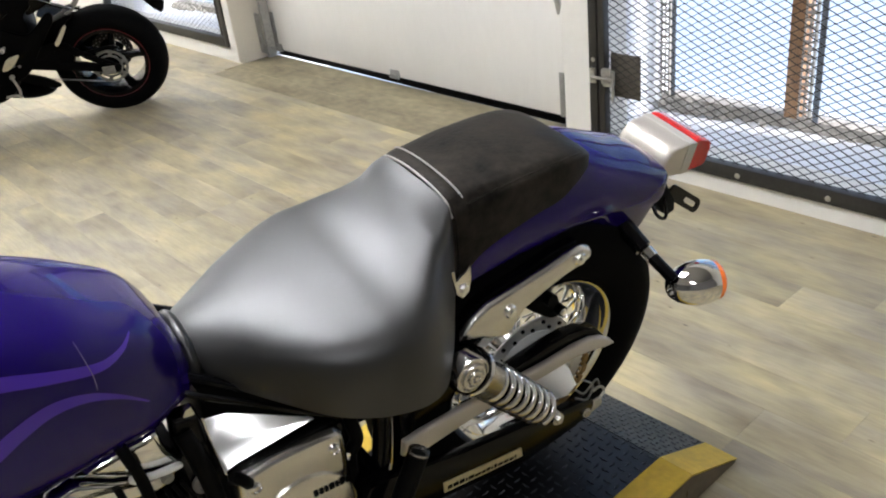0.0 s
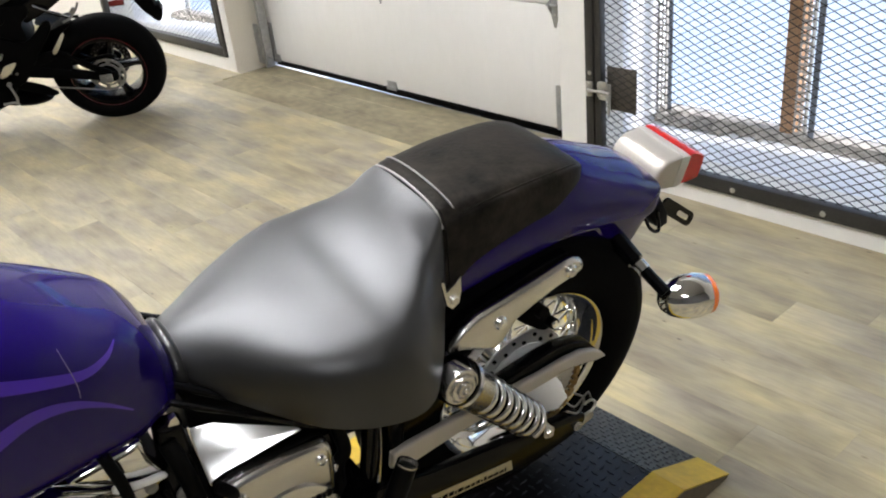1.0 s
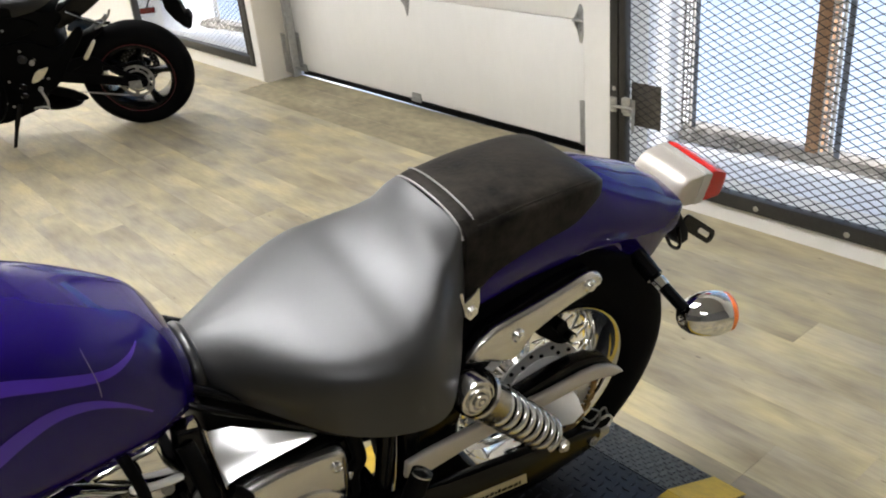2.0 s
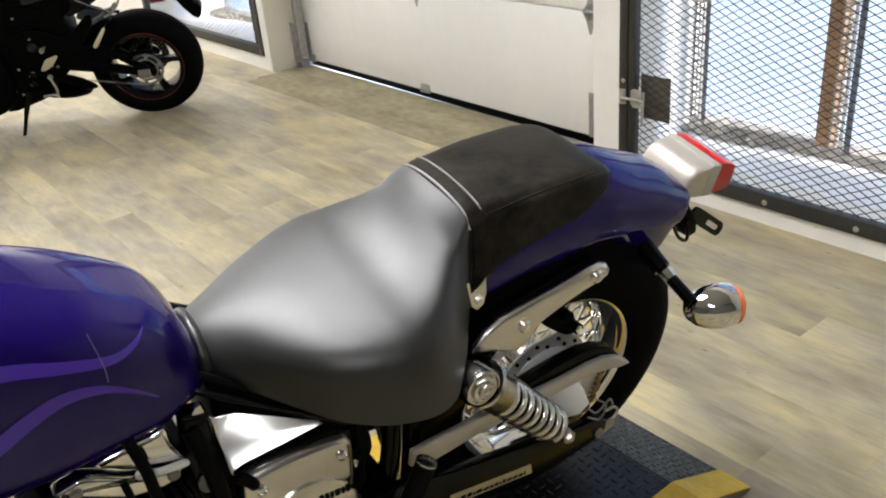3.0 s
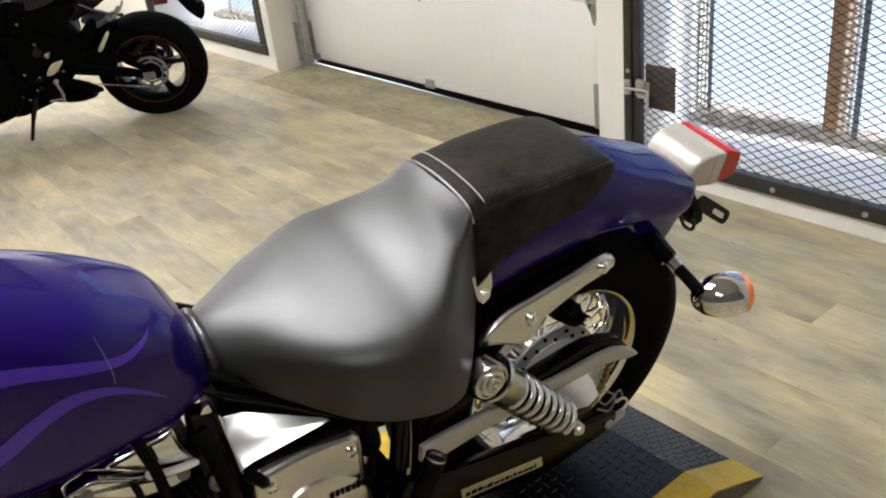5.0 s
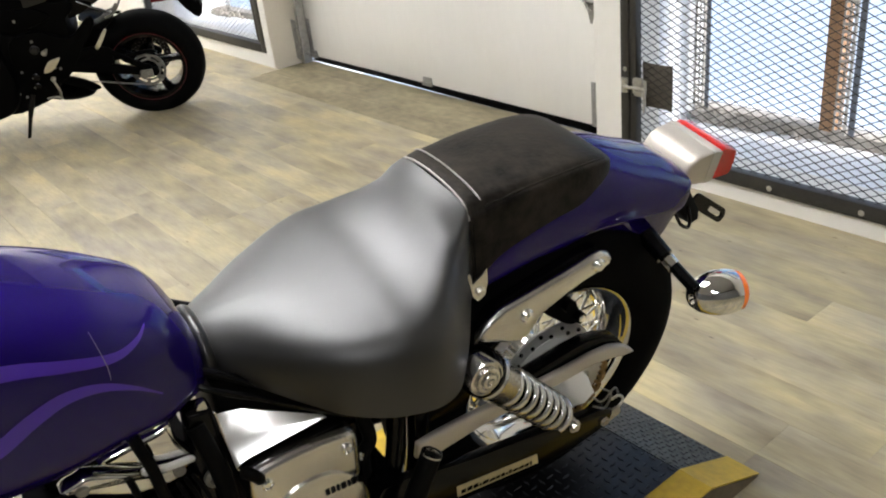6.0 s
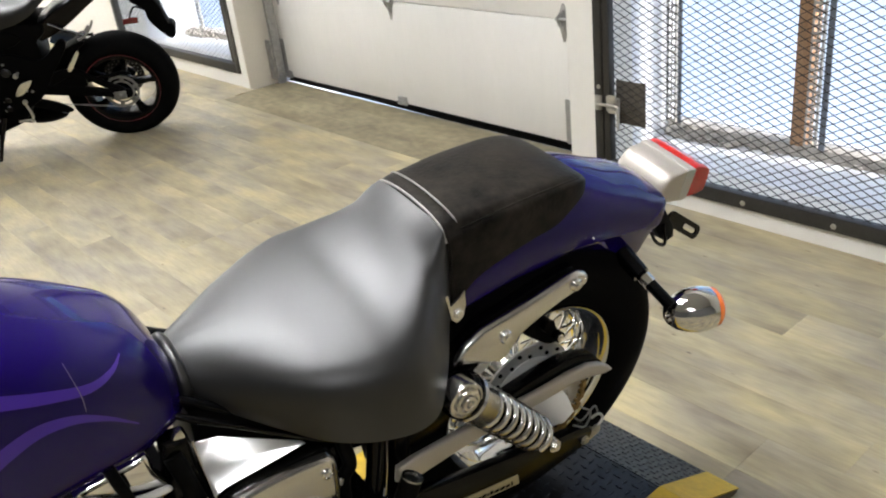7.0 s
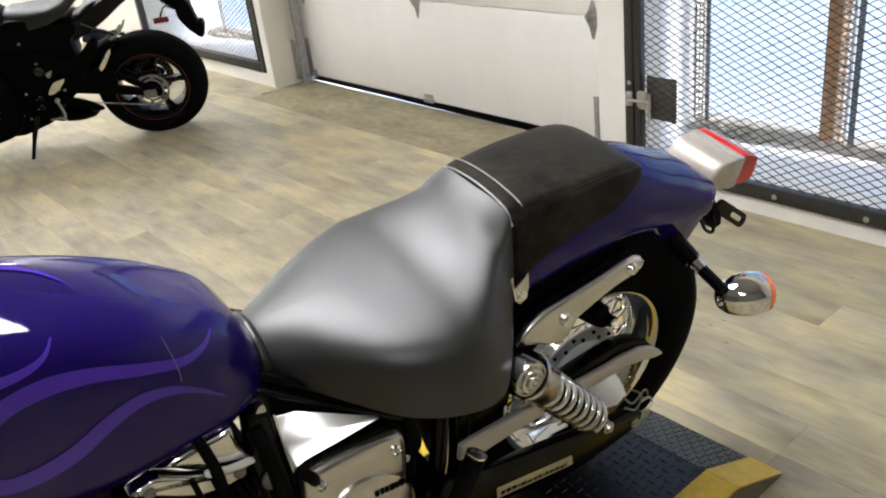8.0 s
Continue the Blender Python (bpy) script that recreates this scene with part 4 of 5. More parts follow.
def tail_lamp():
    """A narrow chrome housing that runs back into a pale rim and a red lens, leaning with the bike."""
    lean = Matrix.Translation((-0.006, -0.018, 0.69)) @ pose(0, 0, 0, 9.5) @ Matrix.Translation((0, 0, -0.69))

    def body(name, outline, w, material, parent, label):
        bm = B()
        cu, cz = 0.390, 0.672
        rows = []
        for v, k in ((-w, 0.86), (-w + 0.002, 0.93), (-w + 0.007, 0.98), (-w + 0.018, 1.0), (w - 0.018, 1.0), (w - 0.007, 0.98), (w - 0.002, 0.93), (w, 0.86)):
            rows.append([lean @ Vector((cu + (x - cu) * k if cu < 0.40 and x < 0.39 else x, v, cz + (z - cz) * (0.5 + 0.5 * k))) for x, z in outline])
        rings(bm, rows)
        return part(name, bm, material, parent, label, 40)
    h = body("tail_light", arc_outline([(0.322, 0.676), (0.332, 0.702), (0.352, 0.716), (0.385, 0.717), (0.405, 0.714), (0.397, 0.645), (0.372, 0.646), (0.345, 0.652)], 4), 0.066, SOFTCH, bike, "chrome tail lamp housing")
    body("lens_rim", arc_outline([(0.392, 0.719), (0.412, 0.715), (0.416, 0.707), (0.408, 0.648), (0.400, 0.642), (0.388, 0.643), (0.384, 0.650), (0.388, 0.700)], 3), 0.0675, BAND, h, "cream rim behind the lens")
    body("tail_lens", arc_outline([(0.415, 0.714), (0.452, 0.705), (0.466, 0.692), (0.464, 0.650), (0.454, 0.640), (0.408, 0.644), (0.407, 0.660)], 4), 0.0655, RED, h, "red ribbed lens")
    bm = B()
    for k in range(4):
        p = [lean @ Vector((0.431 + 0.007 * k, sgn * 0.050, 0.7115 - 0.0029 * k)) for sgn in (-1, 1)]
        rod(bm, p[0], p[1], 0.0014, seg=6)
    tagged(part("lens_rib", bm, DARKRED, h), kind="stuff")
    for y in (-0.050, 0.030):
        bm = B()
        bmesh.ops.create_uvsphere(bm, u_segments=12, v_segments=8, radius=0.005, matrix=lean @ Matrix.Translation((0.333, y, 0.668)))
        part("screw", bm, CHROME, h)


tail_lamp()


def plate_bracket():
    bm = B()
    slab(bm, [(0.318, 0.640), (0.345, 0.646), (0.362, 0.610), (0.392, 0.560), (0.394, 0.535), (0.372, 0.530), (0.350, 0.548), (0.325, 0.590)], -0.062, 0.05, 0.004)
    part("plate_bracket", bm, BLACKP, bike, "black licence plate bracket")
    bm = B()
    m = Matrix.Translation((0.418, -0.058, 0.556)) @ pose(0, 0, 0, 0, 38, 0)
    # an arm with a long slot
    out = chamfer_z(-0.055, 0.075, -0.017, 0.017, 0.016, 6)
    inn = chamfer_z(0.008, 0.064, -0.006, 0.006, 0.0055, 6)
    for y0, y1 in ((-0.003, 0.003),):
        rows = [[bm.verts.new(m @ Vector((x, y, z))) for x, z in o] for o, y in ((out, y0), (out, y1), (inn, y1), (inn, y0))]
        k = len(rows[0])
        for i in range(4):
            a, b = rows[i], rows[(i + 1) % 4]
            for j in range(k):
                bm.faces.new((a[j], a[(j + 1) % k], b[(j + 1) % k], b[j]))
    part("slotted_arm", bm, BLACKM, bike, "gloss black slotted arm")
    bm = B()
    tube(bm, [(0.300, -0.072, 0.600), (0.318, -0.076, 0.560), (0.342, -0.076, 0.540), (0.352, -0.074, 0.548), (0.346, -0.07, 0.585)], 0.004, 8)
    part("wire_loop", bm, BLACKM, bike)


plate_bracket()


def turn_signal():
    bm = B()
    rod(bm, (0.201, -0.075, 0.594), (0.205, -0.145, 0.556), 0.0205, 0.0185, seg=20)
    rod(bm, (0.205, -0.143, 0.557), (0.209, -0.226, 0.521), 0.0125, 0.0125, seg=20)
    s = part("turn_signal", bm, BLACKM, bike, "black turn signal stalk with a chrome bowl")
    bm = B()
    rod(bm, (0.2055, -0.152, 0.553), (0.2065, -0.170, 0.545), 0.0150, 0.0145, seg=24)
    part("collar", bm, CHROME, s)
    c, d = Vector((0.262, -0.238, 0.497)), Vector((0.93, -0.35, -0.03))
    m = Matrix.Translation(c) @ d.to_track_quat('Z', 'Y').to_matrix().to_4x4()
    bm = B()
    lathe(bm, [(-0.064, 0.0), (-0.063, 0.009), (-0.058, 0.020), (-0.046, 0.032), (-0.028, 0.0405), (-0.006, 0.0455), (0.018, 0.0455), (0.033, 0.042), (0.033, 0.038), (0.028, 0.0)], (0, 0, 0), 'z', 40)
    bmesh.ops.transform(bm, matrix=m, verts=bm.verts[:])
    part("bowl", bm, CHROME, s, "chrome bowl", 50)
    bm = B()
    lathe(bm, [(0.030, 0.0), (0.030, 0.037), (0.034, 0.0415), (0.042, 0.040), (0.049, 0.033), (0.053, 0.018), (0.054, 0.0)], (0, 0, 0), 'z', 40)
    bmesh.ops.transform(bm, matrix=m, verts=bm.verts[:])
    part("lens", bm, ORANGE, s, "orange lens", 50)


turn_signal()

# ------------------------------------------------ seats
# half-width, height of the middle, of the lower edge, shift sideways, squareness
SEAT = [(-0.688, 0.042, 0.706, 0.668, 0.0, -1.0), (-0.672, 0.066, 0.714, 0.657, 0.0, -1.0), (-0.640, 0.094, 0.722, 0.642, -0.004, -0.9), (-0.58, 0.142, 0.731, 0.624, -0.018, -0.35), (-0.53, 0.177, 0.736, 0.610, -0.028, -0.1), (-0.48, 0.202, 0.740, 0.600, -0.029, 0.0),
        (-0.43, 0.217, 0.745, 0.592, -0.027, 0.0), (-0.38, 0.219, 0.750, 0.584, -0.027, 0.25), (-0.34, 0.208, 0.762, 0.584, -0.026, 0.60), (-0.31, 0.186, 0.777, 0.594, -0.022, 0.80), (-0.28, 0.160, 0.796, 0.610, -0.016, 0.99), (-0.256, 0.133, 0.811, 0.630, -0.010, 1.5), (-0.236, 0.109, 0.821, 0.668, -0.010, 2.0)]
ROUND = [(0, 0, 1), (0.2, 0.28, 0.97), (0.4, 0.54, 0.88), (0.55, 0.74, 0.75), (0.68, 0.88, 0.58), (0.8, 0.97, 0.38), (0.92, 1.0, 0.17), (1, 0.955, 0)]
CROWN = [(0, 0, 1), (0.2, 0.31, 0.987), (0.4, 0.585, 0.952), (0.52, 0.735, 0.910), (0.60, 0.815, 0.862), (0.67, 0.870, 0.790), (0.74, 0.908, 0.69), (0.82, 0.943, 0.53), (0.9, 0.970, 0.32), (1, 0.995, 0)]
FLARE = [(0, 0, 1), (0.2, 0.27, 0.988), (0.4, 0.51, 0.955), (0.52, 0.635, 0.915), (0.60, 0.705, 0.868), (0.67, 0.752, 0.795), (0.74, 0.786, 0.69), (0.82, 0.830, 0.52), (0.9, 0.890, 0.29), (1, 0.97, 0)]
SHELF = [(0, 0, 1), (0.2, 0.32, 0.980), (0.4, 0.60, 0.927), (0.52, 0.755, 0.880), (0.60, 0.840, 0.832), (0.67, 0.900, 0.765), (0.74, 0.943, 0.660), (0.82, 0.974, 0.49), (0.9, 0.990, 0.28), (1, 0.995, 0)]
WAIST = [(0, 0, 1), (0.2, 0.285, 0.980), (0.4, 0.53, 0.927), (0.52, 0.665, 0.880), (0.60, 0.740, 0.830), (0.67, 0.793, 0.758), (0.74, 0.834, 0.650), (0.82, 0.874, 0.48), (0.9, 0.918, 0.27), (1, 0.97, 0)]
HALF = [(a[0], (a[1] + b[1]) / 2, (a[2] + b[2]) / 2) for a, b in zip(CROWN, FLARE)]
BOXY = [(0, 0, 1), (0.2, 0.35, 1.0), (0.4, 0.70, 0.985), (0.54, 0.87, 0.955), (0.63, 0.94, 0.89), (0.71, 0.975, 0.78), (0.79, 0.99, 0.60), (0.9, 1.0, 0.25), (1, 1.0, 0)]


def seat_row(u, n=64):
    b, zt, zb, c, k = (lerp(SEAT, u, i) for i in (1, 2, 3, 4, 5))
    tilt = 0.085 + 0.045 * min(1, max(0, (-0.24 - u) / 0.1))
    out = []
    for i in range(n + 1):
        t = 1 - 2 * i / n
        a = abs(t)
        table = [ROUND, CROWN, HALF, BOXY] if t > 0 else [ROUND, SHELF, WAIST, BOXY]
        j = min(2, int(k + 1))
        one, other, q = table[j], table[j + 1], k + 1 - j
        f = lerp(one, a, 1) * (1 - q) + lerp(other, a, 1) * q
        h = lerp(one, a, 2) * (1 - q) + lerp(other, a, 2) * q
        v = math.copysign(b * f, t)
        out.append(Vector((u, c + v, zb + (zt - zb) * h + tilt * v)))
    return out


bm = B()
US = [-0.688 + 0.452 * (k / 48) for k in range(49)]
rings(bm, [seat_row(u) for u in US])
seat = part("rider_seat", bm, VINYL, bike, "smooth black vinyl rider seat", 60)
bm = B()
tube(bm, [p + Vector((-0.004, 0, 0.001)) for p in seat_row(-0.676, 20)], 0.0105, 12, 2)
part("nose_trim", bm, ROLLED, seat, "shiny rolled nose edge", 60)

PIL = [(-0.236, 0.107, 0.826, 0.665), (-0.226, 0.110, 0.832, 0.670), (-0.182, 0.113, 0.831, 0.705), (-0.122, 0.115, 0.834, 0.725), (-0.056, 0.115, 0.834, 0.738), (0.000, 0.114, 0.832, 0.746), (0.035, 0.111, 0.826, 0.762),
       (0.062, 0.104, 0.817, 0.772), (0.082, 0.093, 0.806, 0.776), (0.098, 0.074, 0.792, 0.777), (0.106, 0.050, 0.783, 0.776)]
PADS = [(1.0, 0.0), (1.01, 0.25), (1.005, 0.50), (0.997, 0.70), (0.985, 0.775), (0.955, 0.810), (0.928, 0.824), (0.902, 0.880), (0.82, 0.926), (0.66, 0.958), (0.47, 0.980), (0.24, 0.995), (0.0, 1.0)]


def pil_row(u):
    """A cushion section with upright sides and a firm upper edge."""
    b, zt, zb = (lerp(PIL, u, k) for k in (1, 2, 3))
    ring = [(f, h) for f, h in PADS] + [(-f, h) for f, h in PADS[-2::-1]]
    return [Vector((u, -0.010 + b * f, zb + (zt - zb) * h + 0.085 * b * f)) for f, h in ring]


bm = B()
US = [-0.236 + 0.342 * (k / 40) for k in range(41)]
rings(bm, [pil_row(u) for u in US])
pil = part("passenger_seat", bm, SUEDE, bike, "worn black leather passenger pad", 50)
for u, r in ((-0.235, 0.0024), (-0.208, 0.0016)):
    bm = B()
    rr = pil_row(u)
    tube(bm, [p + Vector((0, 0, 0.0012)) for p in rr[4:-4]], r, 8, 2)
    part("piping", bm, PIPING, pil, "grey piping seam", 60)
for k in (6, -7):
    bm = B()
    tube(bm, [pil_row(-0.203 + 0.265 * i / 12)[k] + Vector((0, 0, 0.0004)) for i in range(13)], 0.0016, 8, 2)
    part("edge_seam", bm, SUEDE, pil, "", 60)
# strap down the front edge
bm = B()
rr = [pil_row(u)[16:] for u in (-0.230, -0.218, -0.206)]
shell(bm, [[p + Vector((0, -0.003, 0.001)) for p in r] for r in rr], 0.003)
part("strap", bm, SUEDE, pil)
# bracket that holds the seat
bm = B()
slab(bm, [(-0.2565, 0.695), (-0.251, 0.697), (-0.246, 0.672), (-0.226, 0.684), (-0.216, 0.694), (-0.215, 0.664), (-0.222, 0.640), (-0.235, 0.634), (-0.246, 0.645)], -0.136, -0.130, 0.001)
br = part("seat_bracket", bm, SATIN, bike, "polished seat bracket")
bm = B()
bolt(bm, (-0.231, -0.136, 0.652), 0.0075)
part("bracket_bolt", bm, CHROME, br)

# ------------------------------------------------ tank
TANK = [(-1.3, 0.06, 0.899, 0.73), (-1.26, 0.1, 0.924, 0.69), (-1.18, 0.138, 0.944, 0.66), (-1.08, 0.16, 0.944, 0.64), (-0.98, 0.166, 0.922, 0.625), (-0.9, 0.162, 0.894, 0.625), (-0.83, 0.15, 0.864, 0.628),
        (-0.77, 0.131, 0.832, 0.622), (-0.73, 0.11, 0.806, 0.63), (-0.705, 0.09, 0.769, 0.632), (-0.69, 0.066, 0.729, 0.64), (-0.684, 0.045, 0.699, 0.652)]
TP, TQ = 0.55, 0.60


def tank_row(u, n=56, grow=0.0):
    b, zt, zb = (lerp(TANK, u, k) for k in (1, 2, 3))
    zm, hu, hl = zb + (zt - zb) * 0.36, (zt - zb) * 0.64, (zt - zb) * 0.36
    out = []
    for k in range(n):
        a = 2 * math.pi * k / n
        c, s = math.cos(a), math.sin(a)
        h = hu if s > 0 else hl
        out.append(Vector((u, (b + grow) * math.copysign(abs(c) ** TP, c), zm + (h + grow) * math.copysign(abs(s) ** TQ, s))))
    return out


bm = B()
US = [-1.30 + 0.616 * (k / 60) for k in range(61)]
rings(bm, [tank_row(u) for u in US])
tank = part("fuel_tank", bm, PURPLE, bike, "purple pearl fuel tank with lilac flames", 70)


def tank_side(u, w, off=0.0012):
    """The point of the tank's left flank at height w, a hair proud of the paint."""
    b, zt, zb = (lerp(TANK, u, k) for k in (1, 2, 3))
    zm, hu, hl = zb + (zt - zb) * 0.36, (zt - zb) * 0.64, (zt - zb) * 0.36
    s = (w - zm) / (hu if w > zm else hl)
    s = max(-0.995, min(0.995, s))
    sn = abs(s) ** (1 / TQ)
    c = math.sqrt(max(0, 1 - sn * sn))
    p = Vector((u, -b * c ** TP, w))
    return p + Vector((0.25 if u > -0.78 else 0.0, -c, s)).normalized() * off


def ribbon(pts, material, label, n=10, off=0.0012):
    """A painted flame lick: rows of x, middle height and half-width, laid on the flank."""
    xs = []
    for i in range((len(pts) - 1) * n + 1):
        t = i / n
        k = min(int(t), len(pts) - 2)
        f = t - k
        P = [Vector(pts[max(0, min(len(pts) - 1, k + j - 1))]) for j in range(4)]
        xs.append(0.5 * ((2 * P[1]) + (P[2] - P[0]) * f + (2 * P[0] - 5 * P[1] + 4 * P[2] - P[3]) * f * f + (3 * P[1] - P[0] - 3 * P[2] + P[3]) * f ** 3))
    bm = B()
    rows = []
    for i, q in enumerate(xs):
        a, b = xs[max(0, i - 1)], xs[min(len(xs) - 1, i + 1)]
        d = Vector((b.x - a.x, b.y - a.y)).normalized()
        nx, nz = -d.y, d.x
        rows.append([bm.verts.new(tank_side(q.x + nx * q.z * s, q.y + nz * q.z * s, off)) for s in (-1, -0.5, 0, 0.5, 1)])
    for r0, r1 in zip(rows, rows[1:]):
        for j in range(4):
            bm.faces.new((r0[j], r0[j + 1], r1[j + 1], r1[j]))
    return part("flame", bm, material, tank, label, 80)


ribbon([(-0.762, 0.806, 0.001), (-0.782, 0.797, 0.004), (-0.815, 0.797, 0.006), (-0.870, 0.817, 0.0075), (-0.93, 0.840, 0.009), (-0.985, 0.850, 0.011), (-1.040, 0.842, 0.012), (-1.085, 0.810, 0.013), (-1.095, 0.770, 0.013), (-1.07, 0.742, 0.012), (-1.03, 0.737, 0.012),
        (-0.98, 0.747, 0.012), (-0.93, 0.769, 0.011), (-0.885, 0.779, 0.009), (-0.84, 0.768, 0.006), (-0.80, 0.740, 0.003), (-0.768, 0.706, 0.001)], LILAC, "lilac flame lick", 8, 0.0016)
ribbon([(-0.958, 0.894, 0.001), (-0.975, 0.881, 0.003), (-1.005, 0.875, 0.005), (-1.06, 0.876, 0.007), (-1.12, 0.88, 0.007)], LILAC, "lilac flame lick")


def shoulder_lick(pts):
    """A lick over the tank's top: x, y and half-width."""
    bm = B()
    rows = []
    for u, y, w in pts:
        row = []
        for f in (-1, 0, 1):
            yy = y + f * w
            b, zt, zb = (lerp(TANK, u, k) for k in (1, 2, 3))
            c = min(1, abs(yy) / b) ** (1 / TP)
            row.append(bm.verts.new((u, yy, zb + (zt - zb) * (0.36 + 0.64 * math.sqrt(1 - c * c) ** TQ) + 0.0016)))
        rows.append(row)
    for r0, r1 in zip(rows, rows[1:]):
        for j in (0, 1):
            bm.faces.new((r0[j], r0[j + 1], r1[j + 1], r1[j]))
    part("flame", bm, LILAC, tank, "lilac flame lick", 80)


LICK = [(-0.908, -0.022, 0.0005), (-0.918, -0.002, 0.004), (-0.942, 0.026, 0.006), (-0.966, 0.040, 0.007), (-1.00, 0.050, 0.008), (-1.06, 0.055, 0.009)]
shoulder_lick([tuple(lerp(LICK[::-1], -1.06 + 0.152 * i / 24, k) for k in (0, 1, 2)) for i in range(25)])
ribbon([(-0.833, 0.838, 0.0003), (-0.829, 0.815, 0.0005), (-0.826, 0.79, 0.0007), (-0.827, 0.772, 0.0004)], mat("pale_scratch", (0.16, 0.12, 0.24), 0.6, var=0.2), "pale scratch in the paint", 4, 0.0022)

# ------------------------------------------------ frame, covers and engine under the tank


def bent(name, pts, r, material, label="", seg=14):
    bm = B()
    tube(bm, pts, r, seg)
    return part(name, bm, material, bike, label, 60)


bent("frame_rail", [(-0.78, -0.020, 0.705), (-0.70, -0.070, 0.672), (-0.62, -0.098, 0.620), (-0.58, -0.102, 0.590), (-0.47, -0.110, 0.513), (-0.38, -0.112, 0.47), (-0.24, -0.115, 0.53), (-0.10, -0.110, 0.60)], 0.0075, BLACKM, "gloss black frame rail")
bent("frame_rail", [(-0.69, 0.115, 0.68), (-0.58, 0.120, 0.602), (-0.47, 0.118, 0.505), (-0.38, 0.112, 0.47), (-0.24, 0.115, 0.53), (-0.10, 0.110, 0.60)], 0.013, BLACKM, "gloss black frame rail")
bent("frame_rail", [(-0.78, -0.030, 0.690), (-0.700, -0.098, 0.654), (-0.627, -0.112, 0.606), (-0.532, -0.114, 0.530), (-0.48, -0.114, 0.492)], 0.0055, BLACKM, "gloss black frame rail")
bent("down_tube", [(-0.392, -0.105, 0.50), (-0.402, -0.107, 0.42), (-0.420, -0.112, 0.32), (-0.45, -0.115, 0.22)], 0.017, BLACKM, "gloss black frame tube")
bent("down_tube", [(-0.345, -0.085, 0.50), (-0.345, -0.087, 0.42), (-0.355, -0.09, 0.30), (-0.38, -0.095, 0.20)], 0.022, BLACKM, "gloss black frame tube")
bent("hose", [(-0.462, -0.095, 0.50), (-0.458, -0.098, 0.455), (-0.452, -0.10, 0.41), (-0.470, -0.10, 0.37), (-0.46, -0.10, 0.22)], 0.013, RUBBER, "black rubber hose")
bm = B()
slab(bm, [(-0.53, 0.45), (-0.447, 0.462), (-0.446, 0.396), (-0.472, 0.394), (-0.445, 0.340), (-0.45, 0.24), (-0.53, 0.24)], -0.094, -0.088, 0.002)
part("frame_gusset", bm, BLACKM, bike, "gloss black frame gusset")
bent("seat_pan", [(-0.66, 0.0, 0.64), (-0.50, 0.0, 0.56), (-0.32, 0.0, 0.53), (-0.18, 0.0, 0.62)], 0.055, BLACKP, "black plastic seat base")
bm = B()
slab(bm, [(-0.36, 0.49), (-0.25, 0.50), (-0.22, 0.44), (-0.24, 0.38), (-0.35, 0.37)], -0.100, -0.085, 0.004)
part("pivot_plate", bm, BLACKM, bike, "gloss black pivot plate")
bm = B()
slab(bm, [(-0.36, 0.49), (-0.20, 0.56), (-0.14, 0.62), (-0.10, 0.56), (-0.20, 0.46), (-0.30, 0.40)], -0.06, 0.06, 0.006)
part("battery_box", bm, BLACKP, bike, "matt black battery box")

# side cover: a polished three-cornered plate leaning outwards
bm = B()
tri = [Vector(p) for p in ((-0.698, -0.100, 0.604), (-0.691, -0.101, 0.605), (-0.663, -0.109, 0.605), (-0.608, -0.138, 0.590), (-0.556, -0.166, 0.576), (-0.551, -0.171, 0.571), (-0.559, -0.170, 0.570), (-0.625, -0.164, 0.558), (-0.679, -0.158, 0.548), (-0.693, -0.158, 0.544), (-0.701, -0.159, 0.541), (-0.700, -0.129, 0.572))]
nrm = Vector((-0.195, -0.712, 0.674))
mid = sum(tri, Vector()) / len(tri)
rings(bm, [[mid + (p - mid) * k + nrm * h for p in tri] for k, h in ((1.0, -0.010), (1.0, -0.003), (0.99, -0.0008), (0.965, 0.0))])
part("side_cover", bm, COVER, bike, "bright polished side cover")
# black block added to fill the dark space under the seat
bm = B()
slab(bm, [(-0.69, 0.640), (-0.55, 0.61), (-0.45, 0.53), (-0.445, 0.40), (-0.69, 0.42)], -0.07, 0.07, 0.006)
part("dark_block", bm, BLACKP, bike, "matt black block filling the dark under the seat")
bm = B()
slab(bm, arc_outline([(-0.685, 0.480), (-0.665, 0.494), (-0.60, 0.500), (-0.52, 0.494), (-0.495, 0.482), (-0.486, 0.450), (-0.490, 0.37), (-0.51, 0.325), (-0.60, 0.31), (-0.68, 0.36)], 4), -0.140, -0.085, 0.018, seg=3)
ec = part("engine_cover", bm, SATIN, bike, "chrome engine side cover")
bm = B()
lathe(bm, [(0.0, 0.098), (-0.004, 0.098), (-0.007, 0.091), (-0.007, 0.0)], (-0.585, -0.140, 0.330), 'y', 56)
part("round_badge_plate", bm, SATIN, ec, "brushed round plate")
bm = B()
random.seed(9)
xx = -0.565
while xx < -0.50:
    wd = random.uniform(0.005, 0.010)
    box(bm, (xx, -0.1495, 0.384 - (xx + 0.565) * 0.1), (xx + wd, -0.1468, 0.396 - (xx + 0.565) * 0.1))
    xx += wd + 0.003
tagged(part("print", bm, BLACKP, ec), kind="stuff")
for c in ((-0.513, -0.140, 0.457), (-0.655, -0.140, 0.462), (-0.487, -0.120, 0.405)):
    bm = B()
    lathe(bm, [(0.0, 0.010), (-0.004, 0.010), (-0.006, 0.007), (-0.003, 0.0055), (-0.003, 0.0)], c, 'y', 20)
    part("cover_bolt", bm, CHROME, ec)
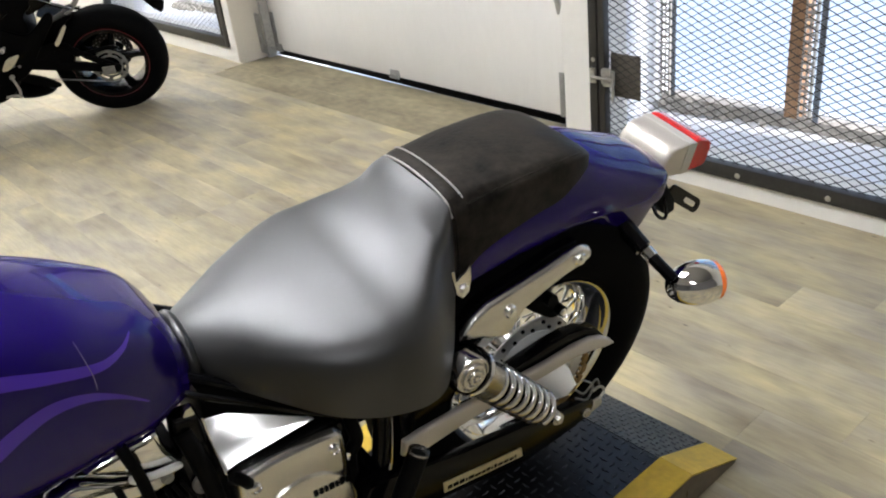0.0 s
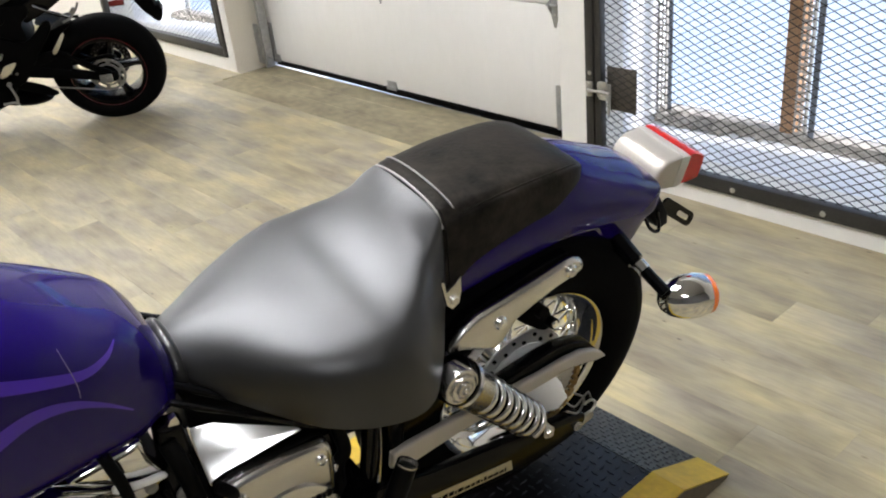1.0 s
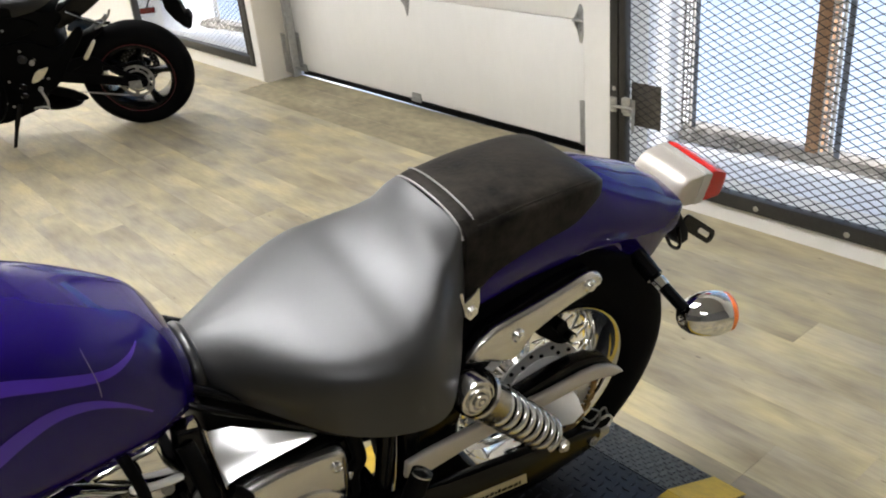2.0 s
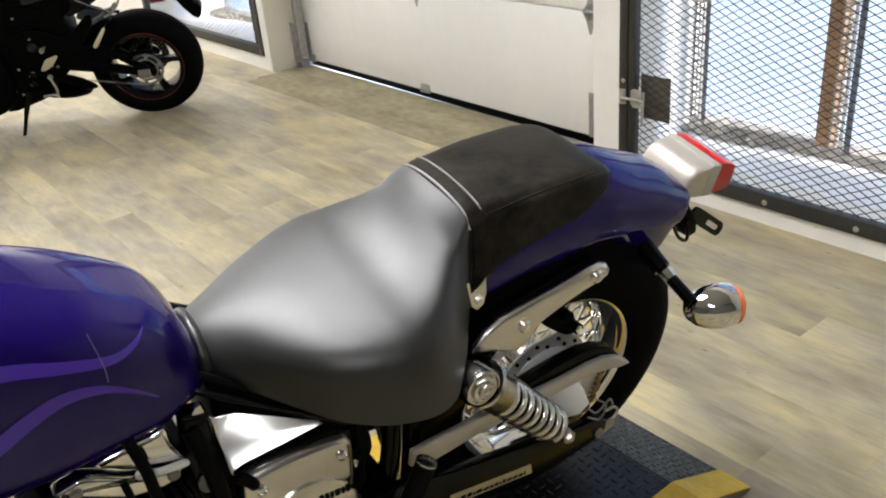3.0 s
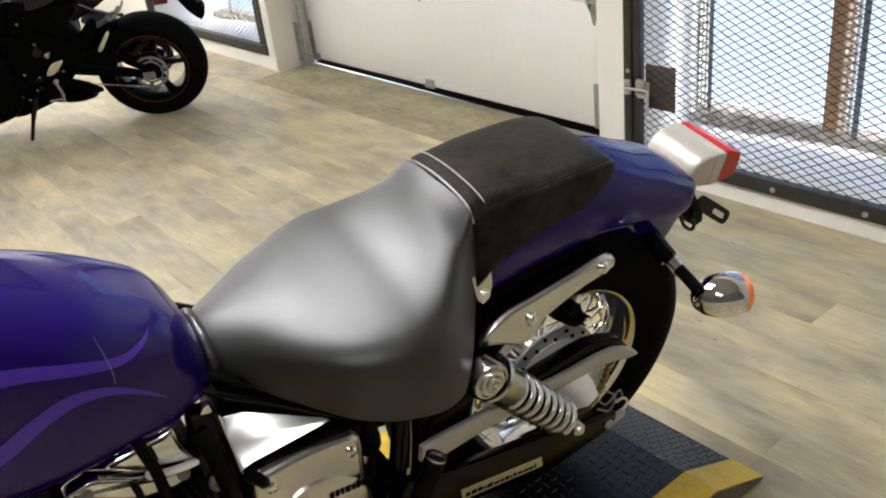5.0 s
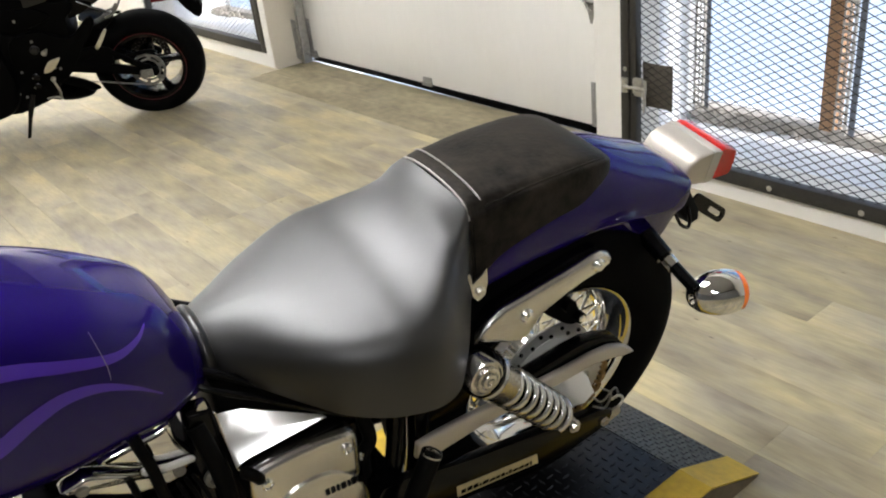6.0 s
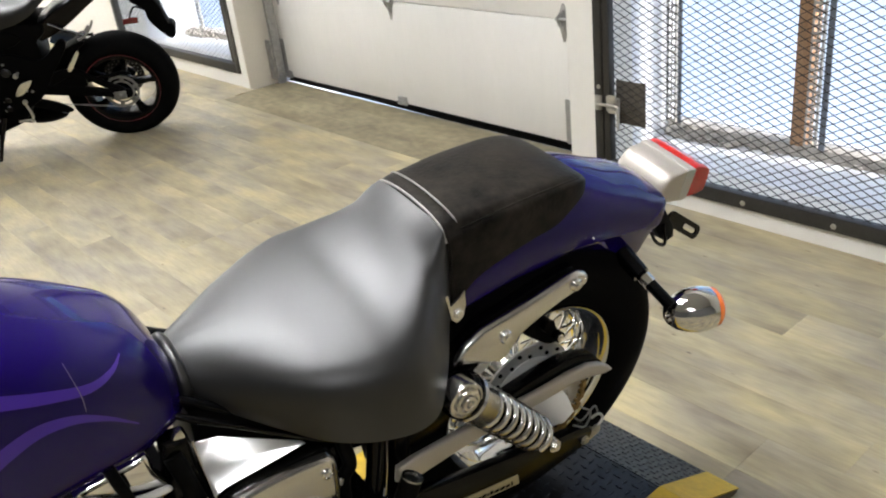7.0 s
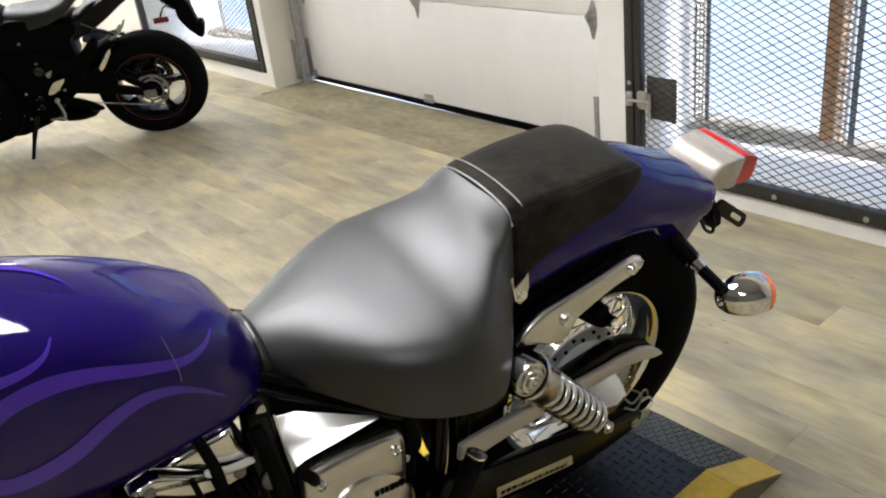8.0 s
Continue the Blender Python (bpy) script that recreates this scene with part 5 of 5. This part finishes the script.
# foot peg tube
bm = B()
rod(bm, (-0.383, -0.192, 0.405), (-0.45, -0.19, 0.26), 0.019, seg=24)
pg = part("foot_peg", bm, RUBBER, bike, "black foot peg arm with a steel end")
bm = B()
lathe(bm, [(0, 0.0195), (0.003, 0.0195), (0.003, 0.013), (-0.006, 0.011), (-0.006, 0.0)], (0, 0, 0), 'z', 24)
bmesh.ops.transform(bm, matrix=Matrix.Translation((-0.382, -0.192, 0.407)) @ Vector((0.067, -0.002, 0.145)).to_track_quat('Z', 'Y').to_matrix().to_4x4(), verts=bm.verts[:])
part("end_cap", bm, SATIN, pg)
# engine block, cylinder with fins, covers and hoses
bm = B()
box(bm, (-1.20, -0.11, 0.14), (-0.44, 0.11, 0.40), 0.03, 3)
part("crankcase", bm, BLACKM, bike, "black crankcase")
bm = B()
box(bm, (-0.95, -0.065, 0.37), (-0.77, 0.065, 0.60), 0.01)
cyl = part("cylinder", bm, BLACKP, bike, "black finned cylinder")
for k in range(9):
    bm = B()
    box(bm, (-0.98, -0.085, 0.40 + k * 0.020), (-0.74, 0.085, 0.407 + k * 0.020), 0.002, 1)
    part("fin", bm, BLACKP, cyl)
# two chrome head covers with a dark gap between them
bm = B()
slab(bm, arc_outline([(-0.875, 0.625), (-0.835, 0.634), (-0.792, 0.637), (-0.770, 0.640), (-0.764, 0.606), (-0.750, 0.572), (-0.783, 0.577), (-0.822, 0.593), (-0.856, 0.612)], 3), -0.124, -0.100, 0.008, seg=3)
hc = part("head_cover", bm, CHROME, bike, "chrome upper head cover")
bm = B()
slab(bm, arc_outline([(-0.822, 0.590), (-0.790, 0.579), (-0.755, 0.576), (-0.752, 0.566), (-0.785, 0.568), (-0.822, 0.577)], 3), -0.134, -0.1245, 0.003)
part("cover_rib", bm, BRIGHT, hc, "bright rolled rib")
bm = B()
slab(bm, arc_outline([(-0.932, 0.604), (-0.908, 0.612), (-0.888, 0.613), (-0.825, 0.579), (-0.793, 0.571), (-0.748, 0.569), (-0.758, 0.556), (-0.782, 0.538), (-0.816, 0.540), (-0.848, 0.548), (-0.897, 0.579)], 3), -0.128, -0.095, 0.008, seg=3)
ac = part("head_cover", bm, CHROME, bike, "chrome lower head cover")
for c in ((-0.905, -0.128, 0.597), (-0.775, -0.128, 0.556)):
    bm = B()
    bolt(bm, c, 0.007)
    part("cover_bolt", bm, SPROCK, ac)
bm = B()
slab(bm, [(-0.747, 0.603), (-0.732, 0.594), (-0.705, 0.615), (-0.712, 0.648), (-0.722, 0.645)], -0.112, -0.098, 0.003)
part("tank_clamp", bm, SATIN, bike, "worn steel clamp under the tank")
bm = B()
slab(bm, [(-0.745, 0.640), (-0.705, 0.632), (-0.700, 0.58), (-0.692, 0.50), (-0.685, 0.40), (-0.775, 0.40), (-0.764, 0.485), (-0.750, 0.575)], -0.118, -0.075, 0.012, seg=3)
part("frame_casting", bm, BLACKM, bike, "gloss black frame casting")
# a thin polished rod stands for the glint along the black casting
bm = B()
tube(bm, [(-0.7035, -0.1205, 0.628), (-0.699, -0.1215, 0.575), (-0.690, -0.1215, 0.500)], 0.0022, 8)
part("edge_glint", bm, SATIN, bike, "thin polished rod drawing the glint on the casting")
bent("hose", [(-0.735, -0.115, 0.612), (-0.728, -0.130, 0.575), (-0.720, -0.132, 0.52), (-0.715, -0.128, 0.45), (-0.72, -0.10, 0.34)], 0.014, RUBBER, "black rubber hose")
bent("cable", [(-0.825, -0.120, 0.660), (-0.820, -0.138, 0.640), (-0.812, -0.145, 0.600), (-0.806, -0.142, 0.535), (-0.79, -0.13, 0.45)], 0.009, RUBBER, "black cable")
bent("cable", [(-0.845, -0.128, 0.583), (-0.842, -0.136, 0.565), (-0.838, -0.134, 0.53), (-0.83, -0.12, 0.46)], 0.005, RUBBER, "black cable")
for k in range(3):
    bent("cable", [(-0.782 + 0.012 * k, -0.125, 0.535), (-0.775 + 0.014 * k, -0.132, 0.50), (-0.770 + 0.016 * k, -0.125, 0.44)], 0.0035, RUBBER, "black cable")
bm = B()
lathe(bm, [(0.0, 0.0), (0.0, 0.019), (-0.006, 0.019), (-0.009, 0.012), (-0.004, 0.010), (-0.004, 0.0)], (-0.725, -0.120, 0.508), 'y', 24)
part("frame_plug", bm, SPROCK, bike, "dull round frame plug")
bm = B()
tube(bm, [(-0.690, -0.150, 0.520), (-0.676, -0.154, 0.506), (-0.668, -0.150, 0.490)], 0.010, 12)
part("rubber_mount", bm, RUBBER, bike)

# ---------------------------------------------------------------- the black sport bike by the window
SPORT = Matrix.Translation((1.80, 5.29, 0.0)) @ pose(0, 0, 0, 0, 0, -30) @ pose(0, 0, 0, 13)
sb = thing("sport_motorcycle", SPORT, "black sport motorcycle with red-striped wheel leaning on its side stand", "motorcycle")
SA = (0.07, 0.0, 0.322)


def sport_wheel():
    bm = B()
    lathe(bm, [(-0.078, 0.192), (-0.080, 0.214), (-0.074, 0.218), (-0.068, 0.206), (-0.050, 0.196), (0.050, 0.196), (0.068, 0.206), (0.074, 0.218), (0.080, 0.214), (0.078, 0.192), (0.04, 0.186), (-0.04, 0.186)], SA, 'y', 64, close=True)
    w = part("rear_wheel", bm, BLACKM, sb, "gloss black alloy rim", 45)
    bm = B()
    half = [(0.070, 0.207), (0.086, 0.226), (0.092, 0.250), (0.090, 0.272), (0.078, 0.296), (0.055, 0.314), (0.028, 0.323), (0.0, 0.326)]
    lathe(bm, [(-a, r) for a, r in half] + [(a, r) for a, r in half[-2::-1]], SA, 'y', 80)
    part("tyre", bm, TYRE, w, "black rubber tyre", 60)
    bm = B()
    lathe(bm, [(-0.0805, 0.2140), (-0.0815, 0.2165), (-0.0785, 0.2185), (-0.0765, 0.2175)], SA, 'y', 80, close=True)
    part("rim_stripe", bm, REDSTRIPE, w, "red rim stripe", 60)
    for k in range(5):
        a = radians(72 * k + 2)
        bm = B()
        r = Vector((math.cos(a), 0, math.sin(a)))
        t = Vector((-math.sin(a), 0, math.cos(a)))
        loops = []
        for s, wd, th in ((0.035, 0.030, 0.05), (0.09, 0.021, 0.036), (0.15, 0.016, 0.03), (0.198, 0.022, 0.034)):
            c = Vector(SA) + r * s
            loops.append([c + t * wd * x + Vector((0, th * y, 0)) for x, y in ((-1, -0.6), (-0.6, -1), (0.6, -1), (1, -0.6), (1, 0.6), (0.6, 1), (-0.6, 1), (-1, 0.6))])
        rings(bm, loops)
        part("spoke", bm, BLACKM, w)
    bm = B()
    lathe(bm, [(-0.10, 0.0), (-0.10, 0.035), (-0.055, 0.05), (0.055, 0.05), (0.10, 0.03), (0.10, 0.0)], SA, 'y', 32)
    part("hub", bm, BLACKM, w)
    bm = B()
    out = []
    for k in range(86):
        a = 2 * math.pi * k / 86
        r = 0.103 if k % 2 else 0.097
        out.append((SA[0] + r * math.cos(a), SA[2] + r * math.sin(a)))
    inn = [(SA[0] + 0.086 * math.cos(2 * math.pi * k / 86), SA[2] + 0.086 * math.sin(2 * math.pi * k / 86)) for k in range(86)]
    rows = [[bm.verts.new((x, y, z)) for x, z in o] for o, y in ((out, -0.112), (out, -0.106), (inn, -0.106), (inn, -0.112))]
    for i in range(4):
        p, q = rows[i], rows[(i + 1) % 4]
        for j in range(86):
            bm.faces.new((p[j], p[(j + 1) % 86], q[(j + 1) % 86], q[j]))
    lathe(bm, [(-0.112, 0.060), (-0.112, 0.070), (-0.106, 0.070), (-0.106, 0.060)], SA, 'y', 60, close=True)
    for k in range(6):
        a0 = radians(60 * k + 8)
        lathe(bm, [(-0.1118, 0.0698), (-0.1118, 0.0862), (-0.1062, 0.0862), (-0.1062, 0.0698)], SA, 'y', 8, close=True, a0=a0, a1=a0 + radians(16))
    part("sprocket", bm, SPROCK, w, "dull steel slotted sprocket", 20)
    bm = B()
    lathe(bm, [(-0.105, 0.0), (-0.105, 0.056), (-0.09, 0.060), (-0.06, 0.05)], SA, 'y', 40)
    part("sprocket_carrier", bm, BLACKM, w)
    bm = B()
    lathe(bm, [(0.098, 0.075), (0.098, 0.118), (0.103, 0.118), (0.103, 0.075)], SA, 'y', 48, close=True)
    d = part("brake_disc", bm, STEEL, w, "dark drilled steel brake disc")
    # pale steel plugs imitate the brightness seen through the drilled holes
    bm = B()
    for k in range(30):
        a = 2 * math.pi * k / 30
        for r in ((0.086, 0.108) if k % 2 else (0.097,)):
            rod(bm, (SA[0] + r * math.cos(a), 0.0974, SA[2] + r * math.sin(a)), (SA[0] + r * math.cos(a), 0.1036, SA[2] + r * math.sin(a)), 0.0038, seg=8)
    tagged(part("hole_plug", bm, LATCH, d), kind="stuff")


sport_wheel()


def sp(name, outline, y0, y1, material, label="", bevel=0.006, curve=4):
    bm = B()
    slab(bm, arc_outline(outline, curve) if curve else outline, y0, y1, bevel)
    return part(name, bm, material, sb, label)


sp("swing_arm", [(-0.46, 0.44), (-0.42, 0.41), (-0.277, 0.375), (-0.129, 0.345), (-0.011, 0.318), (0.05, 0.300), (0.12, 0.295), (0.13, 0.335), (0.06, 0.352), (0.0, 0.362), (-0.05, 0.382), (-0.12, 0.400), (-0.30, 0.45), (-0.42, 0.49)], -0.148, -0.118, BLACKP, "black alloy swing arm")
sp("arm_brace", [(-0.30, 0.50), (-0.158, 0.522), (-0.059, 0.458), (0.033, 0.395), (0.10, 0.352), (0.05, 0.345), (0.0, 0.375), (-0.045, 0.405), (-0.085, 0.442), (-0.16, 0.480), (-0.30, 0.44)], -0.146, -0.121, BLACKP, "black alloy arm brace")
sp("arm_web", [(-0.30, 0.46), (-0.18, 0.515), (-0.10, 0.500), (-0.095, 0.452), (-0.118, 0.395), (-0.22, 0.375), (-0.30, 0.40)], -0.142, -0.124, BLACKP, "black alloy web")
sp("swing_arm", [(-0.46, 0.40), (-0.12, 0.300), (0.05, 0.285), (0.12, 0.300), (0.13, 0.335), (0.07, 0.380), (0.03, 0.450), (0.0, 0.545), (-0.08, 0.575), (-0.24, 0.545), (-0.42, 0.48)], 0.118, 0.148, BLACKP, "black alloy swing arm")
bm = B()
slab(bm, chamfer_z(0.028, 0.098, 0.294, 0.344, 0.005), -0.158, -0.149, 0.002)
bolt(bm, (0.060, -0.158, 0.318), 0.012, (0, -1, 0), 0.006)
part("axle_block", bm, SPROCK, sb, "silver axle block and nut")
bm = B()
rod(bm, (0.07, -0.15, 0.322), (0.07, 0.15, 0.322), 0.011)
part("axle", bm, LATCH, sb)
# chain runs
bm = B()
for (xa, za), (xb, zb) in (((-0.47, 0.345), (0.06, 0.222)), ((-0.47, 0.40), (0.07, 0.423))):
    n = 30
    for k in range(n):
        x0, x1 = xa + (xb - xa) * k / n, xa + (xb - xa) * (k + 0.8) / n
        z0, z1 = za + (zb - za) * k / n, za + (zb - za) * (k + 0.8) / n
        rod(bm, (x0, -0.109, z0), (x1, -0.109, z1), 0.005, seg=6)
tagged(part("chain", bm, SPROCK, sb, "dull steel chain"), kind="stuff")
sp("chain_guard", [(-0.30, 0.44), (-0.05, 0.435), (0.10, 0.448), (0.15, 0.425), (0.10, 0.430), (-0.05, 0.415), (-0.30, 0.41)], -0.122, -0.096, BLACKP, "black chain guard", 0.004)
sp("chain_slider", [(-0.446, 0.376), (-0.312, 0.330), (-0.225, 0.262), (-0.284, 0.257), (-0.444, 0.330)], -0.130, -0.112, BLACKP, "black chain slider", 0.003)
sp("hugger", [(-0.30, 0.52), (-0.20, 0.60), (-0.10, 0.645), (-0.05, 0.64), (-0.14, 0.57), (-0.22, 0.46), (-0.28, 0.44)], -0.085, 0.085, BLACKP, "black wheel hugger")
# foot peg hanger and silver heel plates
sp("heel_plate", [(-0.087, 0.637), (-0.077, 0.625), (-0.112, 0.570), (-0.152, 0.521), (-0.167, 0.537), (-0.125, 0.592)], -0.178, -0.170, SATIN, "silver heel plate", 0.002)
bm = B()
tube(bm, [(0.043, -0.155, 0.790), (0.020, -0.16, 0.750), (-0.02, -0.165, 0.712), (-0.06, -0.165, 0.695)], 0.006, 10)
tube(bm, [(0.015, -0.15, 0.760), (-0.01, -0.15, 0.735)], 0.010, 10)
part("passenger_peg", bm, SPROCK, sb, "silver folding foot peg")
sp("frame_plate", [(-0.62, 0.62), (-0.46, 0.66), (-0.30, 0.60), (-0.17, 0.70), (-0.14, 0.66), (-0.25, 0.52), (-0.38, 0.36), (-0.55, 0.33), (-0.64, 0.45)], -0.150, -0.118, BLACKP, "black frame and peg plate")
sp("silver_guard", [(-0.478, 0.442), (-0.436, 0.445), (-0.392, 0.480), (-0.362, 0.522), (-0.40, 0.518), (-0.440, 0.500)], -0.215, -0.205, SATIN, "silver heel guard", 0.002)
# shock reservoir and blue plastic under the tail
sp("tail_inner", [(-0.225, 0.680), (-0.19, 0.722), (-0.12, 0.725), (-0.078, 0.698), (-0.16, 0.662)], -0.105, -0.06, BLUEP, "dark blue plastic panel", 0.005)
bm = B()
tube(bm, [(-0.20, -0.12, 0.79), (-0.12, -0.125, 0.745), (-0.03, -0.125, 0.705), (0.02, -0.12, 0.70)], 0.009, 10)
part("subframe_tube", bm, BLACKM, sb)
# tail, seats, tank side
sp("tail_unit", [(-0.275, 0.704), (-0.235, 0.700), (-0.10, 0.765), (0.075, 0.880), (0.30, 1.00), (0.36, 1.06), (0.27, 1.07), (-0.03, 0.918), (-0.16, 0.855), (-0.22, 0.815), (-0.27, 0.79)], -0.115, 0.115, BLACKM, "gloss black tail unit", 0.015)
bm = B()
rings(bm, [dome(u, b, zt, zb, 0.6, 0.6, 20) for u, b, zt, zb in ((-0.62, 0.06, 0.885, 0.82), (-0.56, 0.10, 0.90, 0.80), (-0.46, 0.135, 0.895, 0.80), (-0.36, 0.14, 0.90, 0.82), (-0.28, 0.13, 0.925, 0.85), (-0.22, 0.11, 0.955, 0.89), (-0.18, 0.09, 0.97, 0.92))])
part("rider_seat", bm, SPORTV, sb, "smooth black vinyl seat", 60)
bm = B()
rings(bm, [dome(u, b, zt, zb, 0.6, 0.6, 20) for u, b, zt, zb in ((-1.20, 0.08, 0.95, 0.80), (-1.10, 0.15, 1.03, 0.74), (-0.95, 0.17, 1.05, 0.72), (-0.78, 0.15, 1.01, 0.74), (-0.66, 0.11, 0.94, 0.77), (-0.60, 0.07, 0.90, 0.80))])
part("fuel_tank", bm, GREYP, sb, "dark grey fuel tank", 60)
sp("side_cowl", [(-0.62, 0.84), (-0.42, 0.835), (-0.328, 0.808), (-0.24, 0.800), (-0.236, 0.745), (-0.285, 0.698), (-0.286, 0.62), (-0.30, 0.54), (-0.36, 0.52), (-0.62, 0.50)], -0.128, 0.128, BLACKP, "black plastic bodywork under the seat", 0.012)
sp("side_panel", [(-0.72, 0.77), (-0.60, 0.80), (-0.44, 0.79), (-0.36, 0.73), (-0.50, 0.68), (-0.66, 0.69)], -0.14, -0.10, BLACKP, "black plastic side panel")
sp("fairing", [(-1.25, 0.75), (-0.95, 0.74), (-0.74, 0.70), (-0.67, 0.52), (-0.66, 0.34), (-0.74, 0.20), (-0.95, 0.16), (-1.25, 0.20)], -0.20, 0.16, BLACKP, "black lower fairing", 0.03)
sp("engine", [(-0.80, 0.66), (-0.50, 0.62), (-0.44, 0.45), (-0.46, 0.28), (-0.60, 0.20), (-0.80, 0.20)], -0.14, 0.14, BLACKP, "black engine", 0.02)
for c, r, mt in (((-0.50, -0.155, 0.56), 0.026, GREYP), ((-0.455, -0.16, 0.535), 0.014, LATCH), ((-0.545, -0.16, 0.40), 0.022, BLACKM), ((-0.555, -0.16, 0.345), 0.020, BLACKM), ((-0.46, -0.16, 0.37), 0.014, LATCH)):
    bm = B()
    lathe(bm, [(0.03, 0.0), (0.03, r), (-0.004, r), (-0.010, r * 0.7), (-0.010, 0.0)], c, 'y', 24)
    part("engine_cap", bm, mt, sb)
for c in ((-0.709, -0.205, 0.633), (-0.770, -0.205, 0.580), (-0.733, -0.205, 0.527), (-0.772, -0.205, 0.450), (-0.780, -0.205, 0.378), (-0.894, -0.205, 0.397), (-0.794, -0.205, 0.339), (-0.830, -0.205, 0.604), (-0.858, -0.205, 0.530), (-0.840, -0.205, 0.454),
          (-0.611, -0.160, 0.440), (-0.562, -0.160, 0.395), (-0.572, -0.160, 0.336), (-0.671, -0.160, 0.308), (-0.637, -0.160, 0.283), (-0.715, -0.160, 0.258), (-0.496, -0.160, 0.613), (-0.436, -0.160, 0.553), (-0.426, -0.160, 0.439), (-0.397, -0.160, 0.430), (-0.544, -0.160, 0.742)):
    bm = B()
    bolt(bm, c, 0.006)
    part("bolt", bm, SPROCK, sb)
bm = B()
tube(bm, [(-0.53, -0.16, 0.255), (-0.47, -0.17, 0.262), (-0.44, -0.18, 0.25)], 0.007, 8)
tube(bm, [(-0.46, -0.17, 0.375), (-0.44, -0.185, 0.31), (-0.445, -0.18, 0.27)], 0.008, 8)
part("shift_lever", bm, LATCH, sb, "worn steel shift lever")
bm = B()
tube(bm, [(-0.335, 0.05, 0.200), (-0.36, 0.05, 0.183), (-0.45, 0.05, 0.176), (-0.56, 0.05, 0.200), (-0.68, 0.05, 0.24)], 0.052, 20)
part("muffler", bm, BLACKP, sb, "black muffler")
# side stand
bm = B()
rod(bm, (-0.60, -0.16, 0.30), (-0.655, -0.19, 0.17), 0.018, 0.014)
rod(bm, (-0.655, -0.19, 0.17), (-0.70, -0.222, 0.045), 0.012, 0.010)
box(bm, (-0.73, -0.245, 0.031), (-0.675, -0.205, 0.041), 0.003)
part("side_stand", bm, BLACKM, sb, "black side stand")
# tail lamp bits: plate holder, reflector
sp("plate_holder", [(0.22, 0.98), (0.34, 0.98), (0.355, 0.86), (0.40, 0.775), (0.415, 0.700), (0.425, 0.665), (0.445, 0.662), (0.458, 0.632), (0.448, 0.590), (0.425, 0.570), (0.400, 0.590), (0.355, 0.645), (0.320, 0.705), (0.315, 0.77), (0.25, 0.82)], -0.045, 0.045, BLACKP, "black licence plate holder", 0.004, 0)
bm = B()
tube(bm, [(0.225, -0.06, 0.735), (0.240, -0.055, 0.765), (0.26, -0.05, 0.79), (0.295, -0.045, 0.79), (0.31, -0.04, 0.765)], 0.005, 8)
part("reflector_stay", bm, BLACKM, sb)
bm = B()
box(bm, (0.185, -0.072, 0.706), (0.270, -0.060, 0.740), 0.003)
part("reflector", bm, DARKRED, sb, "red rectangular reflector")
bm = B()
tube(bm, [(0.285, -0.07, 0.80), (0.30, -0.12, 0.815), (0.315, -0.17, 0.83)], 0.008, 8)
part("indicator_stalk", bm, BLACKP, sb)

# ---------------------------------------------------------------- floor boards, along the wall with the door


def floor_boards():
    bw, bl = 0.152, 1.22
    floor = bpy.data.objects["floor"]
    meshes = {}

    def mesh_of(length, wd):
        key = (round(length, 3), round(wd, 3))
        if key not in meshes:
            bm = B()
            box(bm, (0.0002, 0.0002, -0.008), (wd - 0.0002, length - 0.0002, 0.0), 0.0004, 1)
            bmesh.ops.recalc_face_normals(bm, faces=bm.faces[:])
            me = bpy.data.meshes.new("board")
            bm.to_mesh(me)
            bm.free()
            me.materials.append(OAK)
            meshes[key] = me
        return meshes[key]
    rest = B()
    rnd = random.Random(4)
    x = WX
    row = 0
    while x > -4.0:
        y = -4.0 - rnd.choice((0.0, 0.2, 0.4, 0.6, 0.8, 1.0))
        xa = max(x - bw, -4.0)
        wd = x - xa
        while y < 9.0:
            ya, yb = max(y, -4.0), min(y + bl, 9.0)
            if xa > 2.49 and ya < 5.33 and yb > 2.47:      # the threshold boards lie here
                for p, q in ((ya, 2.466), (5.355, yb)):
                    if q - p > 0.02:
                        ob = new("floor_board", mesh_of(q - p, wd))
                        ob.location, ob.parent = (xa, p, 0), floor
            elif yb - ya > 0.01:
                if -0.4 < xa and 0.4 < yb and ya < 8.2:
                    ob = new("floor_board", mesh_of(yb - ya, wd))
                    ob.location, ob.parent = (xa, ya, 0), floor
                else:
                    box(rest, (xa + 0.0006, ya + 0.0006, -0.008), (x - 0.0006, yb - 0.0006, 0.0))
            y += bl
        x -= bw
        row += 1
    r = part("floor_boards_rest", rest, OAK, floor, smooth=0)
    tagged(r, kind="stuff")


floor_boards()
